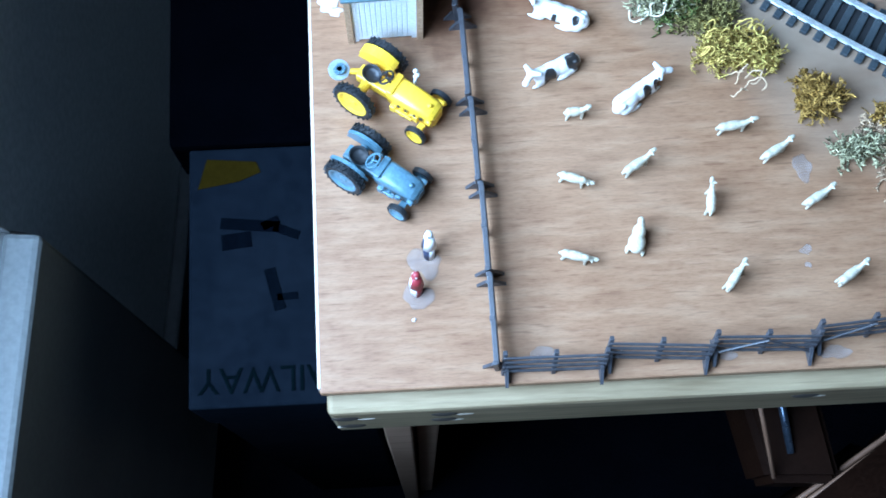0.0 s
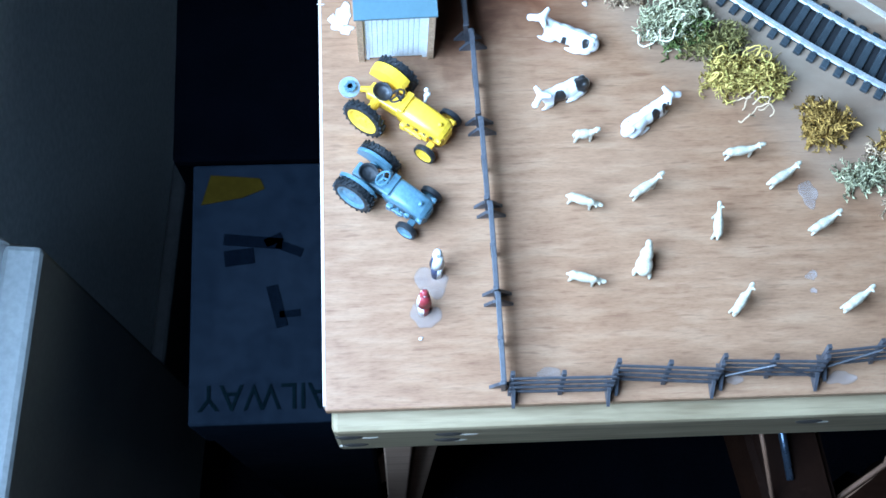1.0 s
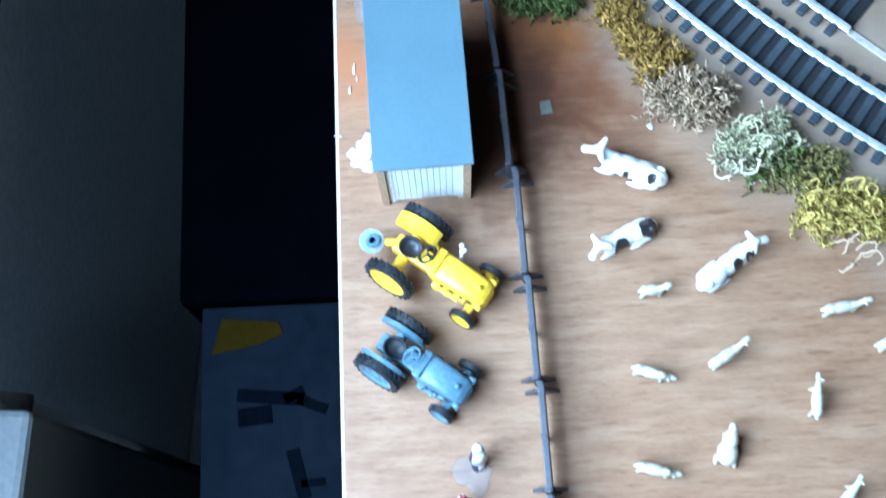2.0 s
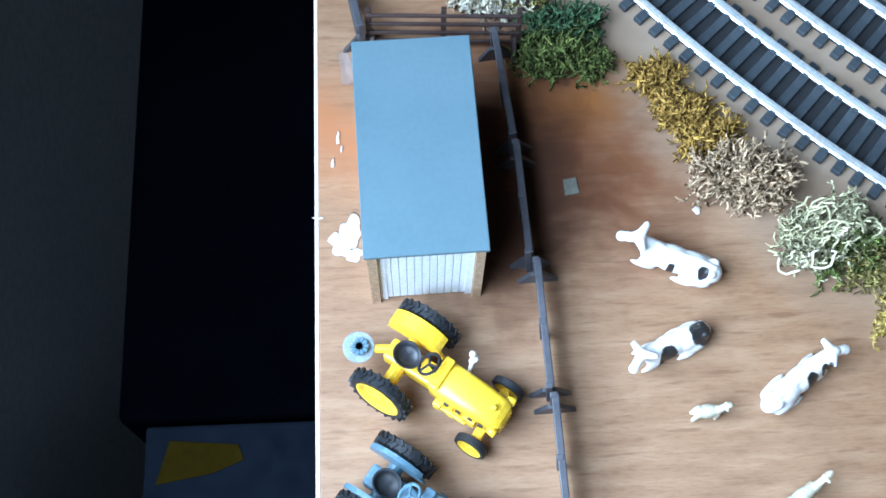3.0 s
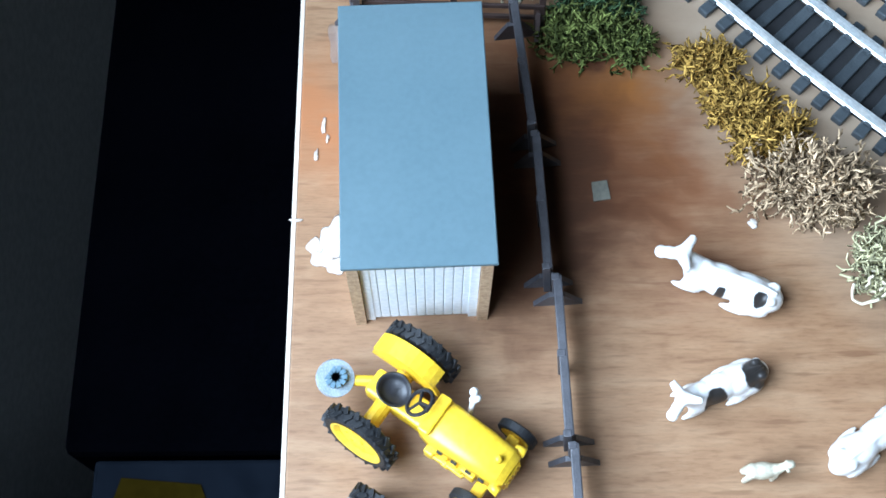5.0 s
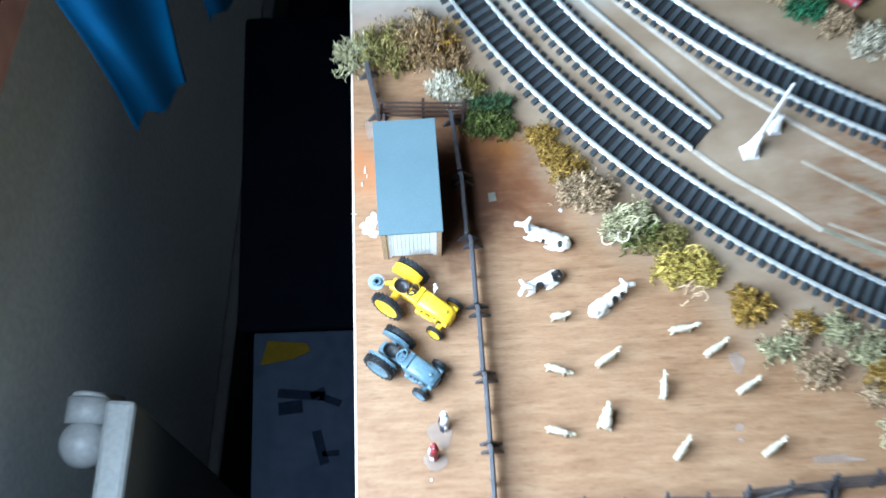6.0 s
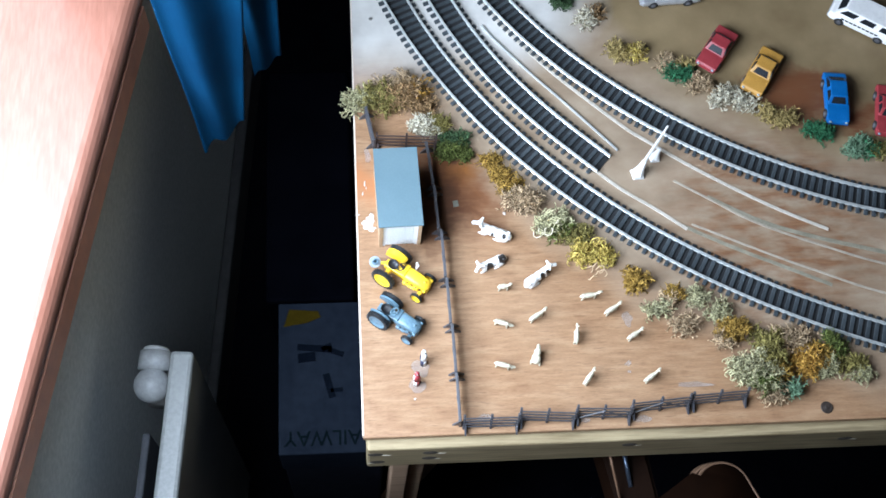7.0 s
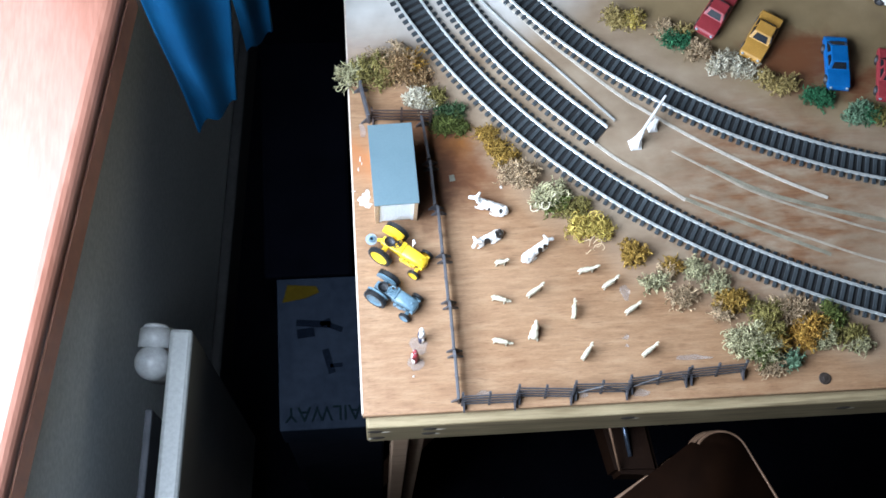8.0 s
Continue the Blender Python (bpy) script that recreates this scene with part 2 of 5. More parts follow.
M = dict(
    ply=plywood(),
    pine=pine("pine_batten", (0.155, 0.112, 0.056), (0.325, 0.258, 0.150)),
    leg=pine("leg_wood", (0.30, 0.19, 0.12), (0.40, 0.27, 0.18)),
    dark_leg=pine("dark_leg_wood", (0.09, 0.05, 0.03), (0.14, 0.08, 0.05)),
    edge=surface("lit_ply_edge", (0.56, 0.48, 0.39), (0.74, 0.67, 0.58), 60, 0.7, stretch=(0.3, 0.3, 6)),
    hole=surface("screw_hole", (0.02, 0.015, 0.01), (0.05, 0.04, 0.03), 300, 0.8),
    split=surface("split_wood", (0.40, 0.34, 0.26), (0.52, 0.46, 0.37), 300, 0.8),
    ring=surface("rusty_dark_steel", (0.022, 0.016, 0.013), (0.070, 0.052, 0.042), 500, 0.55, 0.4),
    scrap=surface("grey_green_card", (0.10, 0.098, 0.076), (0.155, 0.148, 0.115), 160, 0.7),
    steel=surface("screw_steel", (0.30, 0.29, 0.28), (0.45, 0.44, 0.42), 300, 0.4, 0.9),
    sleeper=surface("sleeper_plastic", (0.021, 0.027, 0.032), (0.050, 0.061, 0.068), 220, 0.55, spec=0.45, vary=0.25),
    bed=surface("track_underlay", (0.004, 0.0045, 0.005), (0.009, 0.010, 0.012), 150, 0.8),
    rail=surface("nickel_rail", (0.50, 0.53, 0.52), (0.76, 0.78, 0.76), 90, 0.36, 0.55, fine=900, bumpy=0.1),
    roof=surface("slate_grey_card", (0.078, 0.130, 0.152), (0.100, 0.156, 0.178), 24, 0.55, fine=700, bumpy=0.08, grit=0.10),
    door=surface("white_door_card", (0.80, 0.86, 0.89), (0.88, 0.92, 0.94), 90, 0.5, bumpy=0.08),
    brick=surface("brick_card", (0.32, 0.19, 0.10), (0.62, 0.44, 0.27), 700, 0.85, fine=1800, bumpy=0.6, deep=0.0006),
    shedwall=surface("shed_wall_card", (0.16, 0.10, 0.065), (0.24, 0.155, 0.10), 200, 0.8),
    fence=surface("fence_plastic", (0.034, 0.034, 0.039), (0.076, 0.075, 0.083), 260, 0.42, spec=0.5),
    fence_brown=surface("rail_fence_plastic", (0.030, 0.018, 0.016), (0.060, 0.038, 0.032), 260, 0.45),
    glue=surface("dried_glue", (0.48, 0.42, 0.36), (0.74, 0.69, 0.64), 300, 0.4, bumpy=0.5, deep=0.0006),
    yellow=surface("yellow_enamel", (0.80, 0.49, 0.020), (0.88, 0.60, 0.035), 120, 0.36, fine=900, bumpy=0.1),
    grey=surface("blue_grey_enamel", (0.075, 0.135, 0.175), (0.140, 0.225, 0.280), 160, 0.34, fine=900, bumpy=0.1),
    tyre=surface("tyre_rubber", (0.007, 0.008, 0.009), (0.018, 0.019, 0.021), 500, 0.55, bumpy=0.3),
    seat=surface("seat_black", (0.015, 0.015, 0.017), (0.03, 0.03, 0.034), 400, 0.4),
    clear=surface("grey_clear_plastic", (0.24, 0.30, 0.34), (0.40, 0.46, 0.50), 300, 0.25, bumpy=0.2),
    white=surface("white_paint", (0.72, 0.71, 0.69), (0.84, 0.83, 0.81), 200, 0.45, bumpy=0.15),
    wool=surface("cream_wool_paint", (0.42, 0.38, 0.27), (0.62, 0.57, 0.44), 420, 0.65, fine=1600, bumpy=0.4),
    skin=surface("flesh_paint", (0.50, 0.30, 0.22), (0.60, 0.38, 0.28), 400, 0.6),
    navy=surface("navy_paint", (0.02, 0.022, 0.05), (0.04, 0.045, 0.085), 400, 0.6),
    red=surface("red_paint", (0.215, 0.022, 0.028), (0.29, 0.038, 0.044), 120, 0.45, bumpy=0.06),
    ochre=surface("ochre_paint", (0.38, 0.195, 0.035), (0.47, 0.25, 0.05), 120, 0.45, bumpy=0.06),
    blue=surface("blue_paint", (0.0, 0.082, 0.27), (0.008, 0.12, 0.35), 120, 0.42, bumpy=0.06),
    silver=surface("silver_paint", (0.40, 0.41, 0.43), (0.55, 0.56, 0.58), 200, 0.35, 0.5, bumpy=0.06),
    hub=surface("dull_hub_paint", (0.05, 0.05, 0.055), (0.11, 0.11, 0.12), 200, 0.5),
    glass=surface("tinted_window", (0.008, 0.010, 0.013), (0.018, 0.021, 0.025), 100, 0.3, spec=0.12, bumpy=0.02),
    strip=surface("cream_card_strip", (0.36, 0.32, 0.26), (0.54, 0.49, 0.42), 90, 0.7, stretch=(1, 1, 1)),
    worn=surface("worn_card_strip", (0.24, 0.20, 0.15), (0.38, 0.33, 0.26), 90, 0.8),
    trace=surface("green_grey_glue_trace", (0.15, 0.135, 0.095), (0.27, 0.245, 0.18), 110, 0.75, bumpy=0.4),
    wall=surface("wall_emulsion", (0.76, 0.82, 0.82), (0.84, 0.89, 0.88), 6, 0.85, fine=220, bumpy=0.15),
    room=surface("room_paper", (0.44, 0.43, 0.40), (0.52, 0.51, 0.48), 6, 0.85, fine=220, bumpy=0.15),
    # skirting darkened to imitate the shade in the gap by the wall
    skirting=surface("shaded_skirting", (0.05, 0.05, 0.052), (0.08, 0.08, 0.082), 20, 0.6),
    ceiling=surface("ceiling_emulsion", (0.78, 0.78, 0.76), (0.84, 0.84, 0.82), 5, 0.9, fine=200),
    # carpet deepened to near black, with table shade put into its colour
    carpet=surface("shaded_navy_carpet", (0.003, 0.0032, 0.005), (0.006, 0.0065, 0.010), 14, 0.95, spec=0.0, fine=420, bumpy=0.8, deep=0.003),
    sill=surface("varnished_sill", (0.14, 0.054, 0.034), (0.19, 0.088, 0.062), 5, 0.34, spec=0.4, fine=60, bumpy=0.03, stretch=(8, 1, 1)),
    apron=surface("varnished_apron", (0.40, 0.18, 0.115), (0.54, 0.27, 0.18), 5, 0.35, fine=60, bumpy=0.03, stretch=(8, 1, 1)),
    # radiator's white enamel greyed down, standing in for shade on the panel
    radiator=surface("radiator_enamel", (0.20, 0.21, 0.21), (0.27, 0.28, 0.27), 12, 0.46, fine=300, bumpy=0.05),
    valve=surface("valve_plastic", (0.30, 0.31, 0.31), (0.38, 0.39, 0.39), 40, 0.4, bumpy=0.05),
    # dark colour puts the shade of the radiator's gap onto fins and back panel
    fins=surface("shaded_fins", (0.05, 0.055, 0.065), (0.09, 0.095, 0.11), 60, 0.7),
    pipe=surface("pipe_metal", (0.25, 0.24, 0.23), (0.36, 0.35, 0.33), 60, 0.4, 0.8),
    curtain=surface("blue_curtain_cloth", (0.0004, 0.013, 0.036), (0.001, 0.026, 0.062), 18, 0.9, spec=0.05, fine=1400, bumpy=0.5, deep=0.0006),
    # box paper, card and print set near black to stand for its shade
    paper=surface("shaded_lid_paper", (0.0036, 0.0052, 0.0084), (0.0066, 0.0088, 0.013), 22, 0.95, spec=0.0, fine=160, bumpy=0.05),
    carton=surface("shaded_box_card", (0.004, 0.005, 0.008), (0.008, 0.009, 0.013), 18, 0.95, spec=0.0),
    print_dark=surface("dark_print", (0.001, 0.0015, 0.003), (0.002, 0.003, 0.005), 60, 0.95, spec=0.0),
    print_green=surface("shaded_green_print", (0.001, 0.002, 0.003), (0.002, 0.004, 0.005), 60, 0.95, spec=0.0),
    print_yellow=surface("shaded_yellow_print", (0.012, 0.0085, 0.001), (0.018, 0.0125, 0.0015), 60, 0.95, spec=0.0),
    # leather darkened well below its brown, carrying the shade under the table
    leather=surface("shaded_brown_leather", (0.005, 0.0020, 0.0010), (0.011, 0.0044, 0.0020), 30, 0.5, spec=0.10, fine=500, bumpy=0.3),
    # near black for the block that stands in for shade beside the table
    case=surface("black_gap_shade", (0.0004, 0.0005, 0.0009), (0.0008, 0.0009, 0.0016), 30, 0.9, spec=0.0, fine=500, bumpy=0.3),
    leather_glint=surface("blue_grey_highlight", (0.07, 0.09, 0.13), (0.12, 0.15, 0.20), 60, 0.3, 0.8, bumpy=0.03),
    piping=surface("pale_piping", (0.13, 0.070, 0.038), (0.20, 0.115, 0.068), 90, 0.6),
    pane=None,
)
pm, pt, pb = nodes("window_pane", 0.02)
pb.inputs["Transmission Weight"].default_value = 1.0
M["pane"] = pm


def lichen(name, dark, light):
    m, t, b = nodes(name, 0.85, 0, 0.2)
    geo = t.nodes.new("ShaderNodeNewGeometry")
    col = ramp(t, geo.outputs["Random Per Island"], [(0.0, dark), (0.20, tuple((c + d) * 0.45 for c, d in zip(dark, light))), (0.55, light), (1.0, tuple(min(1, c * 1.6) for c in light))])
    col = mix(t, 0.35, col, ramp(t, noise_node(t, coords(t), 180, 3), [(0.3, dark), (0.7, light)]))
    t.links.new(col, b.inputs["Base Color"])
    bump(t, b, noise_node(t, coords(t), 1500, 2), 0.5, 0.0003)
    return m


LICHEN = dict(
    olive=lichen("olive_lichen", (0.030, 0.026, 0.007), (0.32, 0.27, 0.085)),
    brown=lichen("brown_lichen", (0.070, 0.036, 0.014), (0.44, 0.28, 0.135)),
    green=lichen("green_lichen", (0.012, 0.022, 0.005), (0.155, 0.185, 0.048)),
    teal=lichen("dark_green_lichen", (0.008, 0.020, 0.010), (0.085, 0.150, 0.066)),
    emerald=lichen("emerald_lichen", (0.008, 0.030, 0.013), (0.055, 0.215, 0.100)),
    mint=lichen("mint_lichen", (0.045, 0.080, 0.045), (0.24, 0.38, 0.24)),
    mustard=lichen("mustard_lichen", (0.070, 0.036, 0.006), (0.48, 0.30, 0.068)),
    yellow=lichen("yellow_lichen", (0.12, 0.070, 0.010), (0.72, 0.54, 0.14)),
    straw=lichen("straw_lichen", (0.085, 0.055, 0.014), (0.52, 0.40, 0.16)),
    tan=lichen("tan_lichen", (0.070, 0.040, 0.018), (0.60, 0.44, 0.27)),
    cream=lichen("cream_lichen", (0.22, 0.18, 0.11), (0.80, 0.72, 0.54)),
    pale=lichen("pale_green_lichen", (0.050, 0.048, 0.020), (0.57, 0.53, 0.31)),
    orange=lichen("orange_lichen", (0.15, 0.064, 0.010), (0.66, 0.38, 0.080)),
)


# ---- building tools ----
def part(name, bm, material, parent=None, label="", smooth=False):
    me = bpy.data.meshes.new(name)
    bm.normal_update()
    if smooth:
        for f in bm.faces:
            f.smooth = True
    bm.to_mesh(me)
    bm.free()
    for m in material if isinstance(material, (list, tuple)) else [material]:
        me.materials.append(m)
    ob = new(name, me)
    if parent is not None:
        ob.parent = parent
    if label:
        ob["label"] = label
    return ob


def thing(name, m, label, category, group=""):
    ob = new(name)
    ob.empty_display_size = 0.01
    ob.matrix_world = m
    return tagged(ob, label, category, group)


def box(bm, lo, hi, bevel=0.0, m=None):
    lo, hi = Vector(lo), Vector(hi)
    r = bmesh.ops.create_cube(bm, size=1.0, matrix=Matrix.Translation((lo + hi) / 2) @ Matrix.Diagonal((*(hi - lo), 1)))
    vs = r["verts"]
    if bevel:
        es = list({e for v in vs for e in v.link_edges})
        out = bmesh.ops.bevel(bm, geom=es, offset=bevel, segments=2, affect="EDGES", profile=0.5)
        vs = list({v for f in out["faces"] for v in f.verts} | {v for v in vs if v.is_valid})
    if m is not None:
        bmesh.ops.transform(bm, matrix=m, verts=vs)
    return vs


def cyl(bm, a, b, r0, r1=None, seg=12):
    a, b = Vector(a), Vector(b)
    d = b - a
    m = Matrix.Translation((a + b) / 2) @ d.to_track_quat("Z", "Y").to_matrix().to_4x4()
    return bmesh.ops.create_cone(bm, cap_ends=True, segments=seg, radius1=r0, radius2=r0 if r1 is None else r1, depth=d.length, matrix=m)["verts"]


def ball(bm, c, r, sub=2, rot=None):
    r = r if isinstance(r, (tuple, list)) else (r, r, r)
    m = Matrix.Translation(c) @ (rot or Matrix.Identity(4)) @ Matrix.Diagonal((*r, 1))
    return bmesh.ops.create_icosphere(bm, subdivisions=sub, radius=1.0, matrix=m)["verts"]


def prism(bm, outline, z0, z1):
    """An upright prism on a flat outline."""
    lo = [bm.verts.new((x, y, z0)) for x, y in outline]
    hi = [bm.verts.new((x, y, z1)) for x, y in outline]
    n = len(outline)
    bm.faces.new(hi)
    bm.faces.new(lo[::-1])
    for i in range(n):
        bm.faces.new((lo[i], lo[(i + 1) % n], hi[(i + 1) % n], hi[i]))
    return lo + hi


def sweep(bm, path, section, closed=False):
    """A section (right, up) carried along a path of points with level sideways directions."""
    rings = []
    n = len(path)
    for i, p in enumerate(path):
        d = (path[min(i + 1, n - 1)] - path[max(i - 1, 0)]).normalized()
        right = d.cross(Vector((0, 0, 1))).normalized()
        up = right.cross(d)
        rings.append([bm.verts.new(p + right * a + up * b) for a, b in section])
    k = len(section)
    for r0, r1 in zip(rings, rings[1:]):
        for j in range(k):
            bm.faces.new((r0[j], r0[(j + 1) % k], r1[(j + 1) % k], r1[j]))
    bm.faces.new(rings[0][::-1])
    bm.faces.new(rings[-1])


def tube(bm, path, r, seg=6):
    sweep(bm, [Vector(p) for p in path], [(r * math.cos(2 * math.pi * k / seg), r * math.sin(2 * math.pi * k / seg)) for k in range(seg)])


def bezier(p, n):
    out = []
    for i in range(n + 1):
        u = i / n
        w = ((1 - u) ** 3, 3 * u * (1 - u) ** 2, 3 * u * u * (1 - u), u ** 3)
        out.append(Vector((sum(a * q[0] for a, q in zip(w, p)), sum(a * q[1] for a, q in zip(w, p)), 0)))
    return out


def at(x, y, z=0.0, turn=0.0):
    """A pose on the layout's surface, in millimetres from its corner."""
    return pose(x / 1000, y / 1000, BZ + z / 1000, 0, 0, turn)


# ---- room ----
def structure(name, bm, material, label, category):
    return tagged(part(name, bm, material), label, category, kind="structure")


LEAN = math.tan(radians(5))        # the west wall runs five degrees off the layout's edge
WX = -0.205


def wall_x(y):
    return WX + LEAN * y


bm = bmesh.new()
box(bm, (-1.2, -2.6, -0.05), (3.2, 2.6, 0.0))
structure("floor", bm, M["carpet"], "dark navy carpeted floor, deepened in colour for shade", "floor")
bm = bmesh.new()
box(bm, (-1.2, -2.6, 2.4), (3.2, 2.6, 2.5))
structure("ceiling", bm, M["ceiling"], "plain white painted ceiling", "ceiling")
SILL = BZ + 0.15
WY0, WY1, WTOP = -0.70, 0.26, SILL + 1.05
bm = bmesh.new()
for y0, y1, z0, z1 in ((-2.6, WY0, 0, 2.4), (WY1, 2.6, 0, 2.4), (WY0, WY1, 0, SILL - 0.022), (WY0, WY1, WTOP, 2.4)):
    prism(bm, [(wall_x(y0) - 0.25, y0), (wall_x(y0), y0), (wall_x(y1), y1), (wall_x(y1) - 0.25, y1)], z0, z1)
structure("wall_west", bm, M["wall"], "off-white painted wall below and beside the window", "wall")
for name, lo, hi in (("wall_north", (-1.2, 2.6, 0), (3.2, 2.7, 2.4)), ("wall_south", (-1.2, -2.7, 0), (3.2, -2.6, 2.4)), ("wall_east", (3.2, -2.7, 0), (3.3, 2.7, 2.4))):
    bm = bmesh.new()
    box(bm, lo, hi)
    structure(name, bm, M["room"], "plain dim painted room wall", "wall")
bm = bmesh.new()
box(bm, (0, -0.6, 0), (0.014, 2.4, 0.09), 0.003, pose(wall_x(0) + 0.001, 0, 0, 0, 0, -5))
structure("baseboard_west", bm, M["skirting"], "skirting board along the wall, coloured dark for shade", "skirting board")

# window in its opening
win = tagged(new("window_1"), "white framed window letting in bright daylight", "window", kind="structure")
bm = bmesh.new()
for y0, y1, z0, z1 in ((WY0, WY0 + 0.05, SILL, WTOP), (WY1 - 0.05, WY1, SILL, WTOP), (WY0 + 0.05, WY1 - 0.05, SILL, SILL + 0.05), (WY0 + 0.05, WY1 - 0.05, WTOP - 0.05, WTOP), (-0.245, -0.195, SILL + 0.05, WTOP - 0.05)):
    prism(bm, [(wall_x(y0) - 0.22, y0), (wall_x(y0) - 0.17, y0), (wall_x(y1) - 0.17, y1), (wall_x(y1) - 0.22, y1)], z0, z1)
part("window_frame", bm, M["radiator"], win)
for y0, y1 in ((WY0 + 0.05, -0.245), (-0.195, WY1 - 0.05)):
    bm = bmesh.new()
    prism(bm, [(wall_x(y0) - 0.198, y0), (wall_x(y0) - 0.194, y0), (wall_x(y1) - 0.194, y1), (wall_x(y1) - 0.198, y1)], SILL + 0.05, WTOP - 0.05)
    part("pane", bm, M["pane"], win).visible_shadow = False


def sill_edge(y):
    return -0.181 + 0.182 * y


bm = bmesh.new()
prism(bm, [(wall_x(WY0) - 0.17, WY0), (sill_edge(WY0), WY0), (sill_edge(WY1), WY1), (wall_x(WY1) - 0.17, WY1)], SILL - 0.022, SILL)
bmesh.ops.bevel(bm, geom=[e for e in bm.edges if all(abs(v.co.x - sill_edge(v.co.y)) < 1e-4 for v in e.verts) and abs(e.verts[0].co.z - e.verts[1].co.z) < 1e-5], offset=0.009, segments=5, affect="EDGES", profile=0.5)
structure("window_sill", bm, M["sill"], "varnished reddish wooden window sill in bright daylight", "window sill")
bm = bmesh.new()
prism(bm, [(wall_x(-0.15) + 0.0005, -0.15), (sill_edge(-0.15) - 0.0012, -0.15), (sill_edge(WY1) - 0.0012, WY1), (wall_x(WY1) + 0.0005, WY1)], SILL - 0.046, SILL - 0.0225)
structure("sill_apron", bm, M["apron"], "varnished brown apron under the window sill's front edge", "sill apron")


# ---- radiator ----
def radiator():
    m = pose(-0.1290, 0.0855, BZ - 0.058, 0, 0, -4.6)
    ob = thing("radiator", m, "white panel radiator mounted low on the wall", "radiator")
    ob.matrix_world = m @ Matrix.Translation((0, 0, -0.46))
    bm = bmesh.new()
    box(bm, (-0.011, -1.10, 0.0), (0.006, -0.001, 0.46), 0.003)
    part("front_panel", bm, M["radiator"], ob, smooth=False)
    bm = bmesh.new()
    box(bm, (-0.036, -1.08, 0.01), (-0.030, -0.05, 0.40), 0.002)
    part("back_panel", bm, M["fins"], ob)
    bm = bmesh.new()
    for i in range(36):
        box(bm, (-0.029, -1.07 + i * 0.029, 0.03), (-0.0125, -1.066 + i * 0.029, 0.36))
    part("convector_fins", bm, M["fins"], ob)
    v = part("valve", bmesh_valve(), M["valve"], ob, "white thermostatic valve head", smooth=True)
    bm = bmesh.new()
    cyl(bm, (-0.024, 0.005, -0.16), (-0.024, 0.005, 0.405), 0.0075)
    cyl(bm, (-0.024, -0.03, 0.405), (-0.024, 0.012, 0.405), 0.009)
    part("pipe", bm, M["pipe"], ob, smooth=True)
    for y in (-0.9, -0.2):
        bm = bmesh.new()
        box(bm, (-0.055, y, 0.30), (-0.0355, y + 0.03, 0.33))
        part("bracket", bm, M["pipe"], ob)
    return ob, v


def bmesh_valve():
    bm = bmesh.new()
    cyl(bm, (-0.025, -0.011, 0.438), (-0.025, 0.003, 0.440), 0.0128, 0.0122, 24)
    cyl(bm, (-0.025, 0.003, 0.440), (-0.025, 0.0055, 0.440), 0.0110, 0.0092, 24)
    ball(bm, (-0.026, -0.022, 0.436), (0.0138, 0.0135, 0.0140), 3)
    return bm


radiator()


# ---- curtain ----
def curtain(foot, head, y, z0, z1, slant, folds, phase, label):
    """A hanging cloth, foot and head its spans in x; the head is reached a hand's breadth up."""
    bm = bmesh.new()
    n, k = 30, 44
    grid = []
    for j in range(k + 1):
        v = (j / k) ** 2
        z = z0 + (z1 - z0) * v
        w = min(1.0, (z - z0) / 0.22)
        a, b = foot[0] + (head[0] - foot[0]) * w, foot[1] + (head[1] - foot[1]) * w
        row = []
        for i in range(n + 1):
            u = i / n
            yy = y + slant * u + 0.0055 * math.sin(folds * math.pi * 2 * u + phase + 1.2 * w) * (0.5 + 0.5 * w) + 0.003 * math.sin(30 * (z - z0) + 4 * u) * (1 - w * 0.5)
            row.append(bm.verts.new((a + (b - a) * u, yy, z + (1 - w) ** 2 * (0.022 * u + 0.004 * math.sin(8 * u)))))
        grid.append(row)
    for a, b in zip(grid, grid[1:]):
        for i in range(n):
            bm.faces.new((a[i], a[i + 1], b[i + 1], b[i]))
    ob = part("curtain", bm, M["curtain"], smooth=True)
    s = ob.modifiers.new("thickness", "SOLIDIFY")
    s.thickness = 0.0018
    tagged(ob, label, "curtain", "curtains at the window")


curtain((-0.104, -0.076), (-0.114, -0.060), 0.196, BZ + 0.040, 1.98, 0.014, 1.4, 0.4, "blue cloth curtain hanging past the end of the sill")
curtain((-0.072, -0.052), (-0.080, -0.046), 0.262, BZ + 0.030, 1.98, 0.006, 1.2, 2.0, "blue cloth curtain in shade behind the other")
bm = bmesh.new()
cyl(bm, (-0.10, -0.9, 1.985), (-0.065, 0.6, 1.985), 0.012, None, 16)
tagged(part("curtain_pole", bm, M["pipe"], smooth=True), "dark metal curtain pole above the window", "curtain pole")


